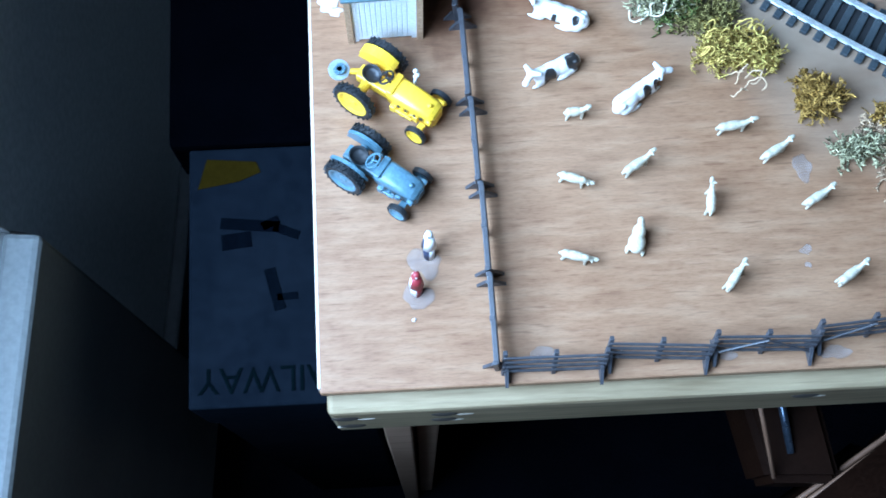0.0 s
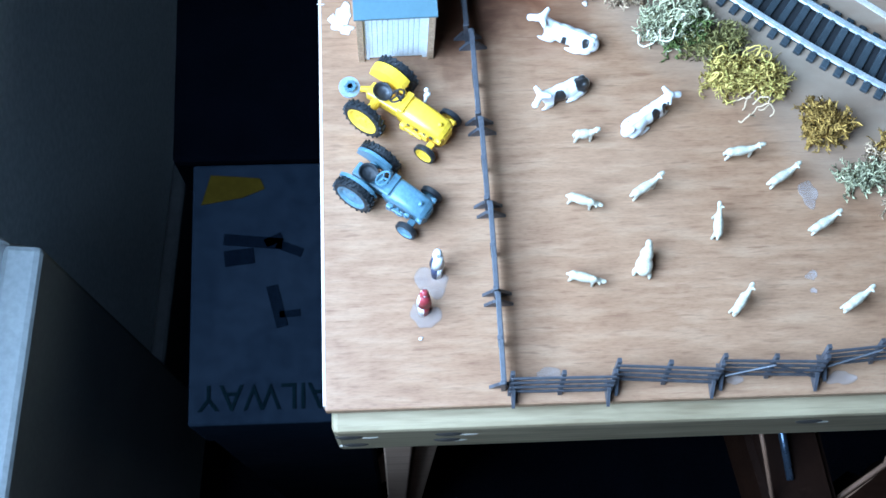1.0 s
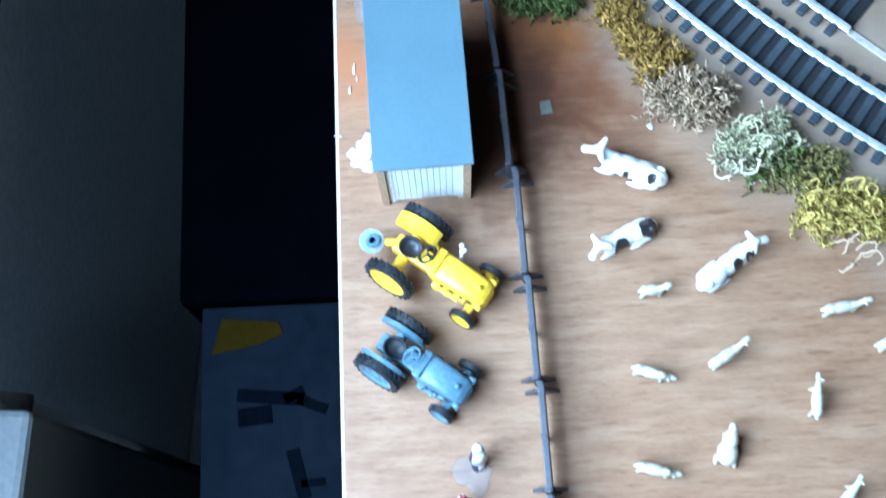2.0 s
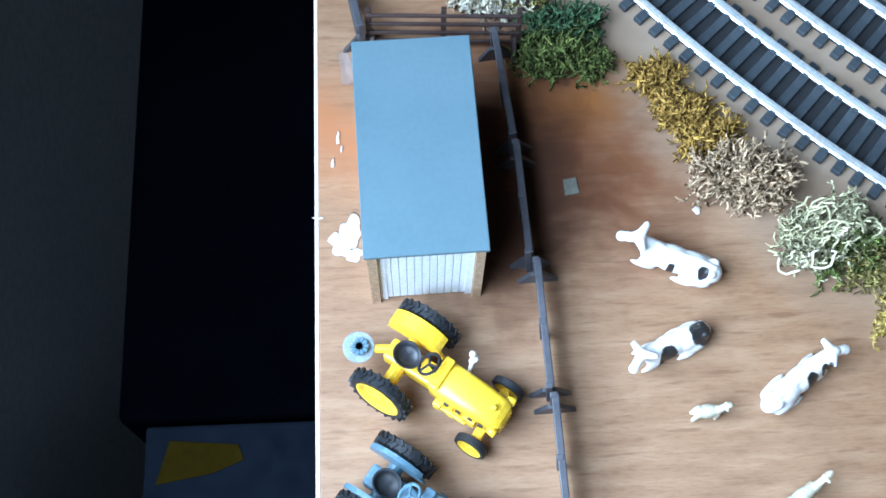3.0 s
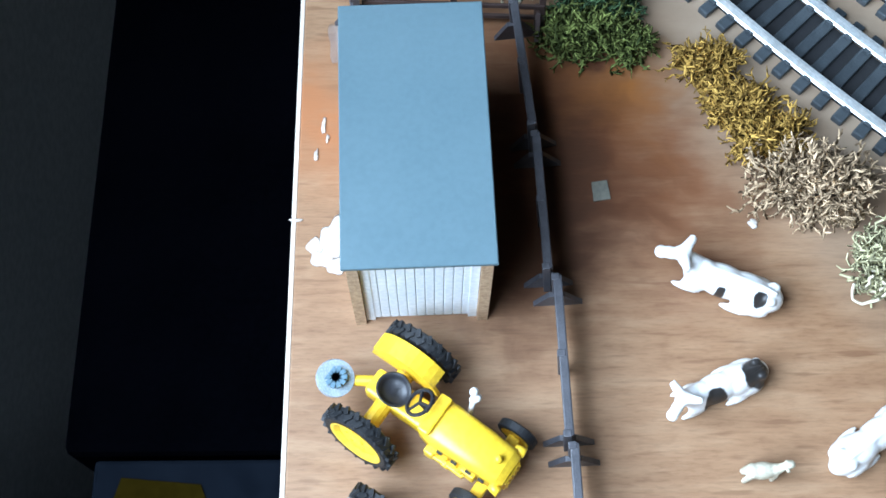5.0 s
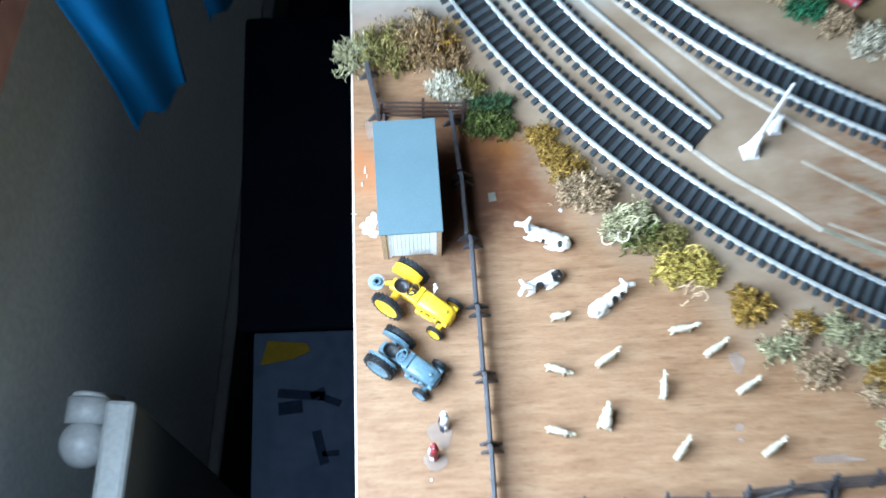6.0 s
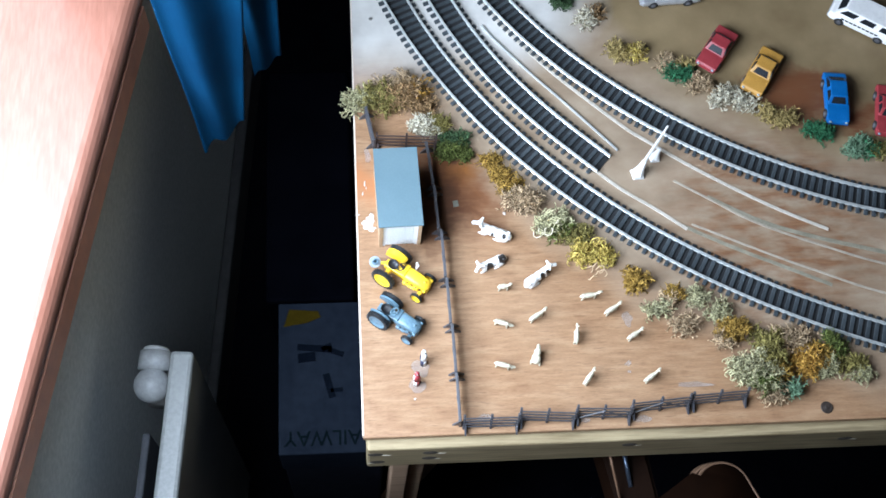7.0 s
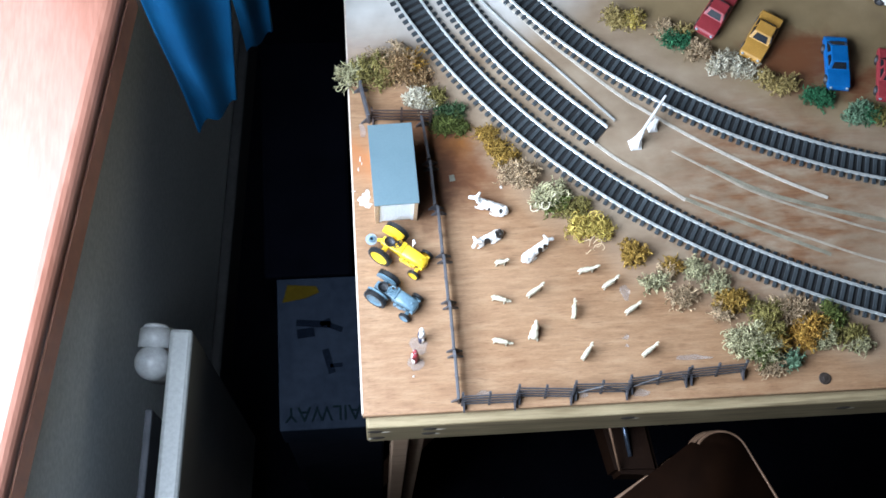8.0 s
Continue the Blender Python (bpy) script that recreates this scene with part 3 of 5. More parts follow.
# ---- box on the floor ----
def set_box():
    ob = thing("train_set_box", pose(-0.0615, 0.0055, 0), "toy set box with yellow badge and dark printing, darkened in colour for shade", "box")
    w, d, h = 0.078, 0.117, 0.632
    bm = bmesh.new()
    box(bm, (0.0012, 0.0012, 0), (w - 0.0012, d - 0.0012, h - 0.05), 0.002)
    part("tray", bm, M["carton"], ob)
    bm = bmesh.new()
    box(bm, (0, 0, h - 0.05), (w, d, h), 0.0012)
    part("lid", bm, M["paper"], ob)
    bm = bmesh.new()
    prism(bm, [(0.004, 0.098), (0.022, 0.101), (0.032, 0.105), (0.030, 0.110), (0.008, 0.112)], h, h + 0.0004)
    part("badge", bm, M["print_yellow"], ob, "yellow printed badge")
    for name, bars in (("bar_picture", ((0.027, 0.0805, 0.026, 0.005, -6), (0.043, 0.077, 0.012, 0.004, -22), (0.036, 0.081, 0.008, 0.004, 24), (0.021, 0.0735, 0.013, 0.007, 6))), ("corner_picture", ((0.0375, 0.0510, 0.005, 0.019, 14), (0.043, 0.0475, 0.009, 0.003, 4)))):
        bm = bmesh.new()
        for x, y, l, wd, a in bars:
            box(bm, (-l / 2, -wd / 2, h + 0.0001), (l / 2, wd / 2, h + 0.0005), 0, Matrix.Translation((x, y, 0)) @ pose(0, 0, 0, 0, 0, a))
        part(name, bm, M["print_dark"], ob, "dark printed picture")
    cu = bpy.data.curves.new("title", "FONT")
    cu.body, cu.size, cu.extrude = "RAILWAY", 0.0160, 0.0002
    tmp = bpy.data.objects.new("title", cu)
    me = bpy.data.meshes.new_from_object(tmp)
    bpy.data.objects.remove(tmp)
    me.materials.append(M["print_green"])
    long = max(v.co.x for v in me.vertices)
    t = new("title", me)
    t.parent = ob
    t.matrix_basis = Matrix.Translation((0.004 + long * 0.95, 0.0170, h + 0.0004)) @ pose(0, 0, 0, 0, 0, 180) @ Matrix.Diagonal((0.95, 1, 1, 1))
    t["label"] = "dark green printed title"


set_box()


# ---- black block behind the box, added for the dark shaded gap ----
def gap_shade_block():
    ob = thing("gap_shade_block", pose(-0.0715, 0.1245, 0), "matt black block added to stand for the shaded gap beside the table", "case")
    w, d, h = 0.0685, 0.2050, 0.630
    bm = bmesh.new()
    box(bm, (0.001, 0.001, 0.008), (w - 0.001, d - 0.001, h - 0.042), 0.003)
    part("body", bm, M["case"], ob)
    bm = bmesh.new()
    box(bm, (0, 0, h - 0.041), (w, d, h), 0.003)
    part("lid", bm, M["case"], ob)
    for y in (0.05, 0.15):
        bm = bmesh.new()
        box(bm, (-0.0022, y, h - 0.052), (-0.0001, y + 0.012, h - 0.030), 0.0006)
        part("latch", bm, M["ring"], ob)
    for x in (0.008, w - 0.014):
        for y in (0.008, d - 0.014):
            bm = bmesh.new()
            cyl(bm, (x, y, 0), (x, y, 0.008), 0.004)
            part("foot", bm, M["tyre"], ob)


gap_shade_block()


# ---- chair below the layout ----
def chair():
    ob = thing("chair", pose(0.268, -0.0116, 0), "brown leather chair with pale piped edges under the table", "chair")
    ob.scale = (0.876, 0.876, 1)
    top = BZ - 0.08

    def outline(grow):
        pts = []
        for a in range(-8, 9):
            ang = radians(90 + a * 8)
            pts.append((0.022 * math.cos(ang) * (1 + grow), -0.022 + 0.022 * math.sin(ang)))
        return [(-0.34 - grow * 0.02, -0.20)] + pts[::-1] + [(0.17, -0.34), (-0.20, -0.55)]
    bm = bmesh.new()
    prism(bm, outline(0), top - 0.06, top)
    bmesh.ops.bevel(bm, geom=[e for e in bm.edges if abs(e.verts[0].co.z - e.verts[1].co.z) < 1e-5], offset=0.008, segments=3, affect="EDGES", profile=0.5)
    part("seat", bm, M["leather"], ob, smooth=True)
    for k, (z, g) in enumerate(((top - 0.002, 0.05), (top - 0.012, 0.12), (top - 0.024, 0.08))):
        bm = bmesh.new()
        p = [Vector((x, y + 0.001 + 0.002 * k, z)) for x, y in outline(g)[:-1]]
        tube(bm, p, 0.0016, 6)
        part("piping", bm, M["piping"], ob, "pale piping", smooth=True)
    bm = bmesh.new()
    tube(bm, [(-0.102, 0.022, top + 0.02), (-0.096, 0.000, top + 0.008), (-0.088, -0.026, top - 0.01)], 0.0012, 6)
    part("edge_piping", bm, M["piping"], ob, "pale piping", smooth=True)
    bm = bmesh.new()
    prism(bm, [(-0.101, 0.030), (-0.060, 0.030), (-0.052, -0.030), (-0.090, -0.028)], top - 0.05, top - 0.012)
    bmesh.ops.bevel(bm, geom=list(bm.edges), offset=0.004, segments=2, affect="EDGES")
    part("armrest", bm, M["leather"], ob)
    # thin strip modelled for the bluish highlight on the shiny leather
    bm = bmesh.new()
    tube(bm, [(-0.083, 0.026, top - 0.004), (-0.080, 0.004, top - 0.007), (-0.077, -0.014, top - 0.012)], 0.0020, 10)
    part("arm_tube", bm, M["leather_glint"], ob, "blue-grey strip standing for a highlight on the leather", smooth=True)
    for x, y in ((-0.26, -0.20), (0.0, -0.05), (0.13, -0.31), (-0.17, -0.47)):
        bm = bmesh.new()
        cyl(bm, (x, y, 0), (x, y, top - 0.055), 0.011, 0.016)
        part("leg", bm, M["dark_leg"], ob, smooth=True)


chair()


# ---- the layout's board ----
def nail_hole(parent, x, z, lean, y):
    bm = bmesh.new()
    ball(bm, (x, y, z), (0.0056, 0.0009, 0.0042), 2)
    part("screw_hole", bm, M["hole"], parent, "dark screw hole")
    bm = bmesh.new()
    ball(bm, (x + 0.0078 * lean, y - 0.0001, z - 0.0030), (0.0040, 0.0005, 0.0016), 1)
    part("splinter", bm, M["split"], parent, "pale split wood")


def baseboard():
    ob = thing("layout_table", pose(0, 0, 0), "home-made plywood layout board on a pine frame with legs", "table")
    W, D = 1.25, 0.86
    bm = bmesh.new()
    box(bm, (0, 0, BZ - 0.006), (W, D, BZ), 0.0008)
    part("top", bm, M["ply"], ob, "varnished plywood sheet with patches of thinned paint")
    # raw edge made extra pale, with its daylight put into the colour
    bm = bmesh.new()
    box(bm, (-0.0007, 0.002, BZ - 0.0064), (0.0004, D, BZ + 0.0001), 0.0002)
    part("edge_strip", bm, M["edge"], ob, "raw plywood edge with daylight put into its pale colour")
    bm = bmesh.new()
    box(bm, (0.002, -0.0072, BZ - 0.060), (W, 0.016, BZ - 0.0065), 0.0022)
    front = part("front_batten", bm, M["pine"], ob, "pale pine batten with screws")
    for lo, hi in (((0.002, 0.0165, BZ - 0.060), (0.022, D, BZ - 0.0065)), ((W - 0.02, 0.0165, BZ - 0.060), (W, D, BZ - 0.0065)), ((0.0225, D - 0.02, BZ - 0.060), (W - 0.0205, D, BZ - 0.0065))):
        bm = bmesh.new()
        box(bm, lo, hi, 0.0015)
        part("batten", bm, M["pine"], ob)
    for x, z, s in ((0.008, -0.020, 1), (0.0095, -0.044, -0.4), (0.046, -0.020, 1), (0.046, -0.037, 0.6), (0.186, -0.020, 0.7), (0.345, -0.028, 0.8)):
        nail_hole(front, x, BZ + z, s, -0.0071)
    for x in (0.0205, W - 0.05):
        for y in (0.0, D - 0.04):
            bm = bmesh.new()
            box(bm, (x, y - 0.006, 0), (x + 0.0125, y + 0.030, BZ - 0.0605), 0.001)
            part("leg", bm, M["leg"], ob)
            bm = bmesh.new()
            box(bm, (x + 0.0145, y + 0.001, 0.0), (x + 0.0255, y + 0.030, BZ - 0.0605), 0.001)
            part("leg", bm, M["leg"], ob)
    bm = bmesh.new()
    m = Matrix.Translation((0.0465, 0.012, BZ - 0.0605)) @ pose(0, 0, 0, 0, 8, 0)
    box(bm, (0.0, 0.0, -0.42), (0.026, 0.018, -0.004), 0.001, m)
    part("brace", bm, M["dark_leg"], ob, "dark wooden brace")
    return ob


baseboard()


# ---- tracks ----
SLEEPER = bmesh.new()
box(SLEEPER, (-0.00150, -0.0131, 0), (0.00150, 0.0131, 0.0021), 0.0004)
for s in (-1, 1):
    for q in (-1, 1):
        box(SLEEPER, (-0.0009, s * 0.00838 + q * 0.0012 - 0.0004, 0.0021), (0.0009, s * 0.00838 + q * 0.0012 + 0.0004, 0.0030))
sleeper_mesh = bpy.data.meshes.new("sleeper")
SLEEPER.to_mesh(sleeper_mesh)
SLEEPER.free()
sleeper_mesh.materials.append(M["sleeper"])


def track(control, before, after, label):
    ob = thing("model_track", pose(0, 0, BZ), label, "model railway track", "tracks on the layout")
    pts = bezier(control, 120)
    d0, d1 = (pts[0] - pts[1]).normalized(), (pts[-1] - pts[-2]).normalized()
    bend = Matrix.Rotation(radians(-0.9), 3, "Z")
    head, p, d = [], pts[0], d0
    for _ in range(before):
        p = p + d * 0.012
        d = bend @ d
        head.append(p)
    tail, p, d = [], pts[-1], d1
    for _ in range(after):
        p = p + d * 0.012
        d = bend.transposed() @ d
        tail.append(p)
    line = head[::-1] + pts + tail
    rail_profile = [(-0.0007, 0.0021), (0.0007, 0.0021), (0.0007, 0.0024), (0.00025, 0.0028), (0.00025, 0.0044), (0.00042, 0.0047), (0.00042, 0.0054), (-0.00042, 0.0054), (-0.00042, 0.0047), (-0.00025, 0.0044), (-0.00025, 0.0028), (-0.0007, 0.0024)]
    for s in (-1, 1):
        bm = bmesh.new()
        sweep(bm, line, [(a + s * 0.00838, b) for a, b in rail_profile])
        part("rail", bm, M["rail"], ob, "bright nickel rail")
    bm = bmesh.new()
    sweep(bm, line, [(-0.0082, 0.0), (0.0082, 0.0), (0.0082, 0.0009), (-0.0082, 0.0009)])
    part("underlay", bm, M["bed"], ob, "black strip between the rails")
    gap, todo = 0.0060, 0.003
    for a, b in zip(line, line[1:]):
        seg = (b - a).length
        while todo < seg:
            p = a.lerp(b, todo / seg)
            if p.x < 1.24 and p.y < 0.85 and p.x > 0.002:
                sl = new("sleeper", sleeper_mesh)
                sl.parent = ob
                sl.matrix_basis = Matrix.Translation(p) @ pose(0, 0, 0.0, 0, 0, math.degrees(math.atan2((b - a).y, (b - a).x)) + random.uniform(-0.6, 0.6))
            todo += gap
        todo -= seg
    return ob


track([(0.0328, 0.3534), (0.1016, 0.1906), (0.2522, 0.1024), (0.3754, 0.0598)], 20, 22, "curved black-sleepered model track with bright rails beside the farmyard")
track([(0.0652, 0.3586), (0.0987, 0.2825), (0.1388, 0.2432), (0.1855, 0.2007)], 20, 0, "curved model track ending short with bare rail ends")
track([(0.1097, 0.3551), (0.1907, 0.2349), (0.3288, 0.1795), (0.3970, 0.1641)], 18, 22, "curved model track with bright rails beside the car park")


def strip(points, width, height, material, name, label):
    bm = bmesh.new()
    p = [Vector((x / 1000, y / 1000, 0)) for x, y in points]
    fine = []
    for i in range(len(p) - 1):
        a, b, c, d = p[max(i - 1, 0)], p[i], p[i + 1], p[min(i + 2, len(p) - 1)]
        for k in range(8):
            u = k / 8
            fine.append(0.5 * (2 * b + (c - a) * u + (2 * a - 5 * b + 4 * c - d) * u * u + (3 * b - a - 3 * c + d) * u ** 3))
    fine.append(p[-1])
    w = width / 2000
    sweep(bm, fine, [(-w, 0), (w, 0), (w * 0.9, height / 1000), (-w * 0.9, height / 1000)])
    ob = part(name, bm, material)
    ob.matrix_world = pose(0, 0, BZ)
    return tagged(ob, label, "strip", "strips between the tracks")


strip([(102, 325), (111, 312), (137, 281), (160, 256), (198, 213)], 1.0, 2.0, M["rail"], "loose_rail", "loose bright length of rail laid beside the siding")
strip([(102, 352), (119, 324), (139, 299), (162, 274), (203, 235), (221, 221), (252, 199), (287, 177), (319, 159), (350, 144)], 2.4, 0.8, M["strip"], "card_strip", "thin cream card strip along the track bed")
strip([(176, 200), (197, 181), (221, 164), (243, 147)], 2.4, 0.8, M["strip"], "card_strip", "thin cream card strip running on from the siding")
strip([(238, 187), (265, 170), (300, 149), (362, 124), (389, 115), (440, 99)], 1.8, 0.5, M["worn"], "card_strip", "thin cream card strip beside glue traces")
strip([(247, 151), (310, 122), (334, 112), (373, 96), (430, 78)], 1.8, 0.4, M["worn"], "card_strip", "worn cream card strip near the outer track")
strip([(262, 173), (300, 152), (340, 138), (400, 122)], 3.4, 0.2, M["trace"], "glue_trace", "greenish grey trace of lifted track")
strip([(240, 150), (275, 132), (310, 116), (345, 100)], 3.0, 0.2, M["trace"], "glue_trace", "greenish grey trace of lifted track")


# ---- shed ----
def shed():
    x0, x1, y0, y1 = -0.0149, 0.0149, 0.0, 0.0600
    zf, zb = 0.0376, 0.0370
    ob = thing("shed", at(30.0, 139.6, 0, 1.9), "model garage with blue-grey card roof and white ribbed door", "model building")

    def lean(y):
        return zf + (zb - zf) * (y - y0) / (y1 - y0)
    for xa, xb in ((x0, x0 + 0.0024), (x1 - 0.0024, x1)):
        bm = bmesh.new()
        vs = prism(bm, [(xa, y0), (xb, y0), (xb, y1), (xa, y1)], 0, 1)
        for v in vs:
            if v.co.z > 0.5:
                v.co.z = lean(v.co.y) - 0.0012
        part("side_wall", bm, M["brick"], ob, "sandy brick-textured side wall")
    bm = bmesh.new()
    box(bm, (x0 + 0.0024, y1 - 0.002, 0), (x1 - 0.0024, y1, zb - 0.0015))
    part("back_wall", bm, M["shedwall"], ob)
    bm = bmesh.new()
    box(bm, (x0 + 0.0024, y0 + 0.0020, 0.0), (x1 - 0.0024, y0 + 0.0034, zf - 0.0012))
    door = part("door", bm, M["door"], ob, "white vertically ribbed garage door")
    for i in range(11):
        x = x0 + 0.0049 + i * 0.0020
        bm = bmesh.new()
        box(bm, (x - 0.00094, y0 + 0.0012, 0.0012), (x + 0.00094, y0 + 0.0020, zf - 0.0018), 0.00015)
        part("slat", bm, M["door"], door)
    for xa, xb in ((x0 + 0.0025, x0 + 0.0044), (x1 - 0.0044, x1 - 0.0025)):
        bm = bmesh.new()
        box(bm, (xa, y0 + 0.0010, 0.0), (xb, y0 + 0.0020, zf - 0.0012))
        part("door_post", bm, M["door"], door)
    bm = bmesh.new()
    e = 0.0008
    vs = prism(bm, [(x0 - e, y0 - e), (x1 + e, y0 - e), (x1 + e, y1 + e), (x0 - e, y1 + e)], 0, 1)
    for v in vs:
        v.co.z = lean(v.co.y) - (0.0012 if v.co.z < 0.5 else 0.0)
    bmesh.ops.bevel(bm, geom=list(bm.edges), offset=0.0002, segments=1, affect="EDGES")
    part("roof", bm, M["roof"], ob, "flat blue-grey card roof")


shed()


# ---- fences ----
def fence_panel(length, material, over, rail, brace, cap):
    """One moulded panel along +x with rails, posts and splayed feet."""
    ob = new("fence_panel")
    h = 0.0150
    n = 2
    for i in range(n + 1):
        x = length * i / n
        bm = bmesh.new()
        box(bm, (x - 0.0008, -0.0008, 0.0), (x + 0.0008, 0.0010, h + over), 0.0002)
        part("post", bm, material, ob)
    for k in range(4):
        z = 0.0034 + k * 0.0035
        bm = bmesh.new()
        if k == 3:
            box(bm, (-0.0005, -0.0013, h - rail), (length + 0.0005, cap, h), 0.0003)
        else:
            box(bm, (-0.0005, -0.0013, z), (length + 0.0005, -0.0004, z + rail), 0.0002)
        part("rail", bm, material, ob)
    for j in range(2 if brace else 0):
        bm = bmesh.new()
        xa, xb = length * j / 2, length * (j + 1) / 2
        za, zb = (0.003, h - 0.002) if j == 0 else (h - 0.002, 0.003)
        cyl(bm, (xa, -0.0017, za), (xb, -0.0017, zb), 0.0005, None, 6)
        part("brace", bm, material, ob)
    for x in (0.001, length - 0.001):
        bm = bmesh.new()
        vs = prism(bm, [(x - 0.0006, -0.0058), (x + 0.0006, -0.0058), (x + 0.0006, 0.0058), (x - 0.0006, 0.0058)], 0, 0.0062)
        for v in vs:
            if v.co.z > 0.003:
                v.co.y *= 0.3
        part("foot", bm, material, ob)
    return ob


def run_of(points, material, label, group, lean=0.0, over=0.0002, rail=0.0014, braced=(), cap=0.0007):
    for i, ((xa, ya), (xb, yb)) in enumerate(points):
        l = math.hypot(xb - xa, yb - ya) / 1000
        ob = fence_panel(l, material, over, rail, i in braced, cap)
        ob.empty_display_size = 0.01
        ob.matrix_world = at(xa, ya, 0, math.degrees(math.atan2(yb - ya, xb - xa))) @ pose(0, 0, 0, lean, 0, 0)
        tagged(ob, label, "model fence", group)


run_of([((66, 6), (65.6, 39)), ((65.2, 41), (64.6, 74)), ((63.6, 76), (62.8, 108)), ((61.9, 110.5), (60.9, 145)), ((59.0, 147.5), (57.6, 180)), ((56.9, 183), (53.6, 216))], M["fence"], "dark grey plastic model fence panel standing between yard and field", "yard fence panels", -6)
run_of([((68, 4), (105, 3.5)), ((106.5, 7.5), (144, 5)), ((145.5, 8), (183, 6.5)), ((184.5, 10), (225, 13)), ((227, 14), (266, 16))], M["fence"], "dark grey plastic model fence panel leaning along the front edge", "front fence panels", -17, 0.0022, 0.0012, (2, 3), -0.0004)
run_of([((16, 220), (60, 218))], M["fence_brown"], "dark brown plastic model rail fence behind the shed", "shed fence panels", -12, 0.0015, 0.0012, (), -0.0004)
run_of([((9, 246), (14, 219))], M["fence"], "dark grey plastic model fence panel near the board's edge", "shed fence panels")


# ---- tractors ----
def wheel(parent, x, y, r, w, tread, rim_mat, label):
    hub = new("wheel")
    hub.empty_display_size = 0.005
    hub.parent = parent
    hub.location = (x, y, r)
    if y < 0:
        hub.rotation_euler = (radians(-8), 0, 0)
    bm = bmesh.new()
    n = 28
    prof = [(0.70, -0.42), (0.90, -0.50), (1.0, -0.36), (1.0, 0.36), (0.90, 0.50), (0.70, 0.42)]
    rings = []
    for i in range(n):
        a = 2 * math.pi * i / n
        rings.append([bm.verts.new((r * k * math.cos(a), w * s, r * k * math.sin(a))) for k, s in prof])
    for i in range(n):
        p, q = rings[i], rings[(i + 1) % n]
        for j in range(len(prof)):
            bm.faces.new((p[j], q[j], q[(j + 1) % len(prof)], p[(j + 1) % len(prof)]))
    if tread:
        for i in range(20):
            for s in (-1, 1):
                a = 360 * (i + (0.5 if s > 0 else 0)) / 20
                m = pose(0, 0, 0, 0, a, 0) @ Matrix.Translation((r * 1.0, s * w * 0.22, 0)) @ pose(0, 0, 0, s * 32, 0, 0)
                box(bm, (-r * 0.05, -w * 0.27, -r * 0.045), (r * 0.055, w * 0.27, r * 0.045), 0, m)
    part("tyre", bm, M["tyre"], hub, "black moulded tyre")
    bm = bmesh.new()
    cyl(bm, (0, -w * 0.22, 0), (0, w * 0.22, 0), r * 0.72, None, 28)
    for s in (-1, 1):
        cyl(bm, (0, s * w * 0.22, 0), (0, s * w * 0.34, 0), r * 0.20, r * 0.14, 14)
        prev = None
        for i in range(29):
            a = 2 * math.pi * i / 28
            ring = [bm.verts.new((r * k * math.cos(a), s * w * q, r * k * math.sin(a))) for k, q in ((0.76, 0.49), (0.68, 0.47), (0.56, 0.24))]
            if prev:
                for j in range(2):
                    bm.faces.new((prev[j], ring[j], ring[j + 1], prev[j + 1]))
            prev = ring
        for k in range(6):
            a = 2 * math.pi * k / 6
            cyl(bm, (r * 0.34 * math.cos(a), s * w * 0.20, r * 0.34 * math.sin(a)), (r * 0.34 * math.cos(a), s * w * 0.28, r * 0.34 * math.sin(a)), r * 0.05, None, 6)
    part("rim", bm, rim_mat, hub, label)
    return hub


def fender(bm, y0, y1, r, cx, cz):
    prev = None
    for i in range(11):
        a = radians(38 + 112 * i / 10)
        ring = [bm.verts.new((cx + rr * math.cos(a), y, cz + rr * math.sin(a))) for y, rr in ((y0, r), (y1, r), (y1, r + 0.0007), (y0, r + 0.0007))]
        if prev:
            for j in range(4):
                bm.faces.new((prev[j], ring[j], ring[(j + 1) % 4], prev[(j + 1) % 4]))
        else:
            bm.faces.new(ring[::-1])
        prev = ring
    bm.faces.new(prev)


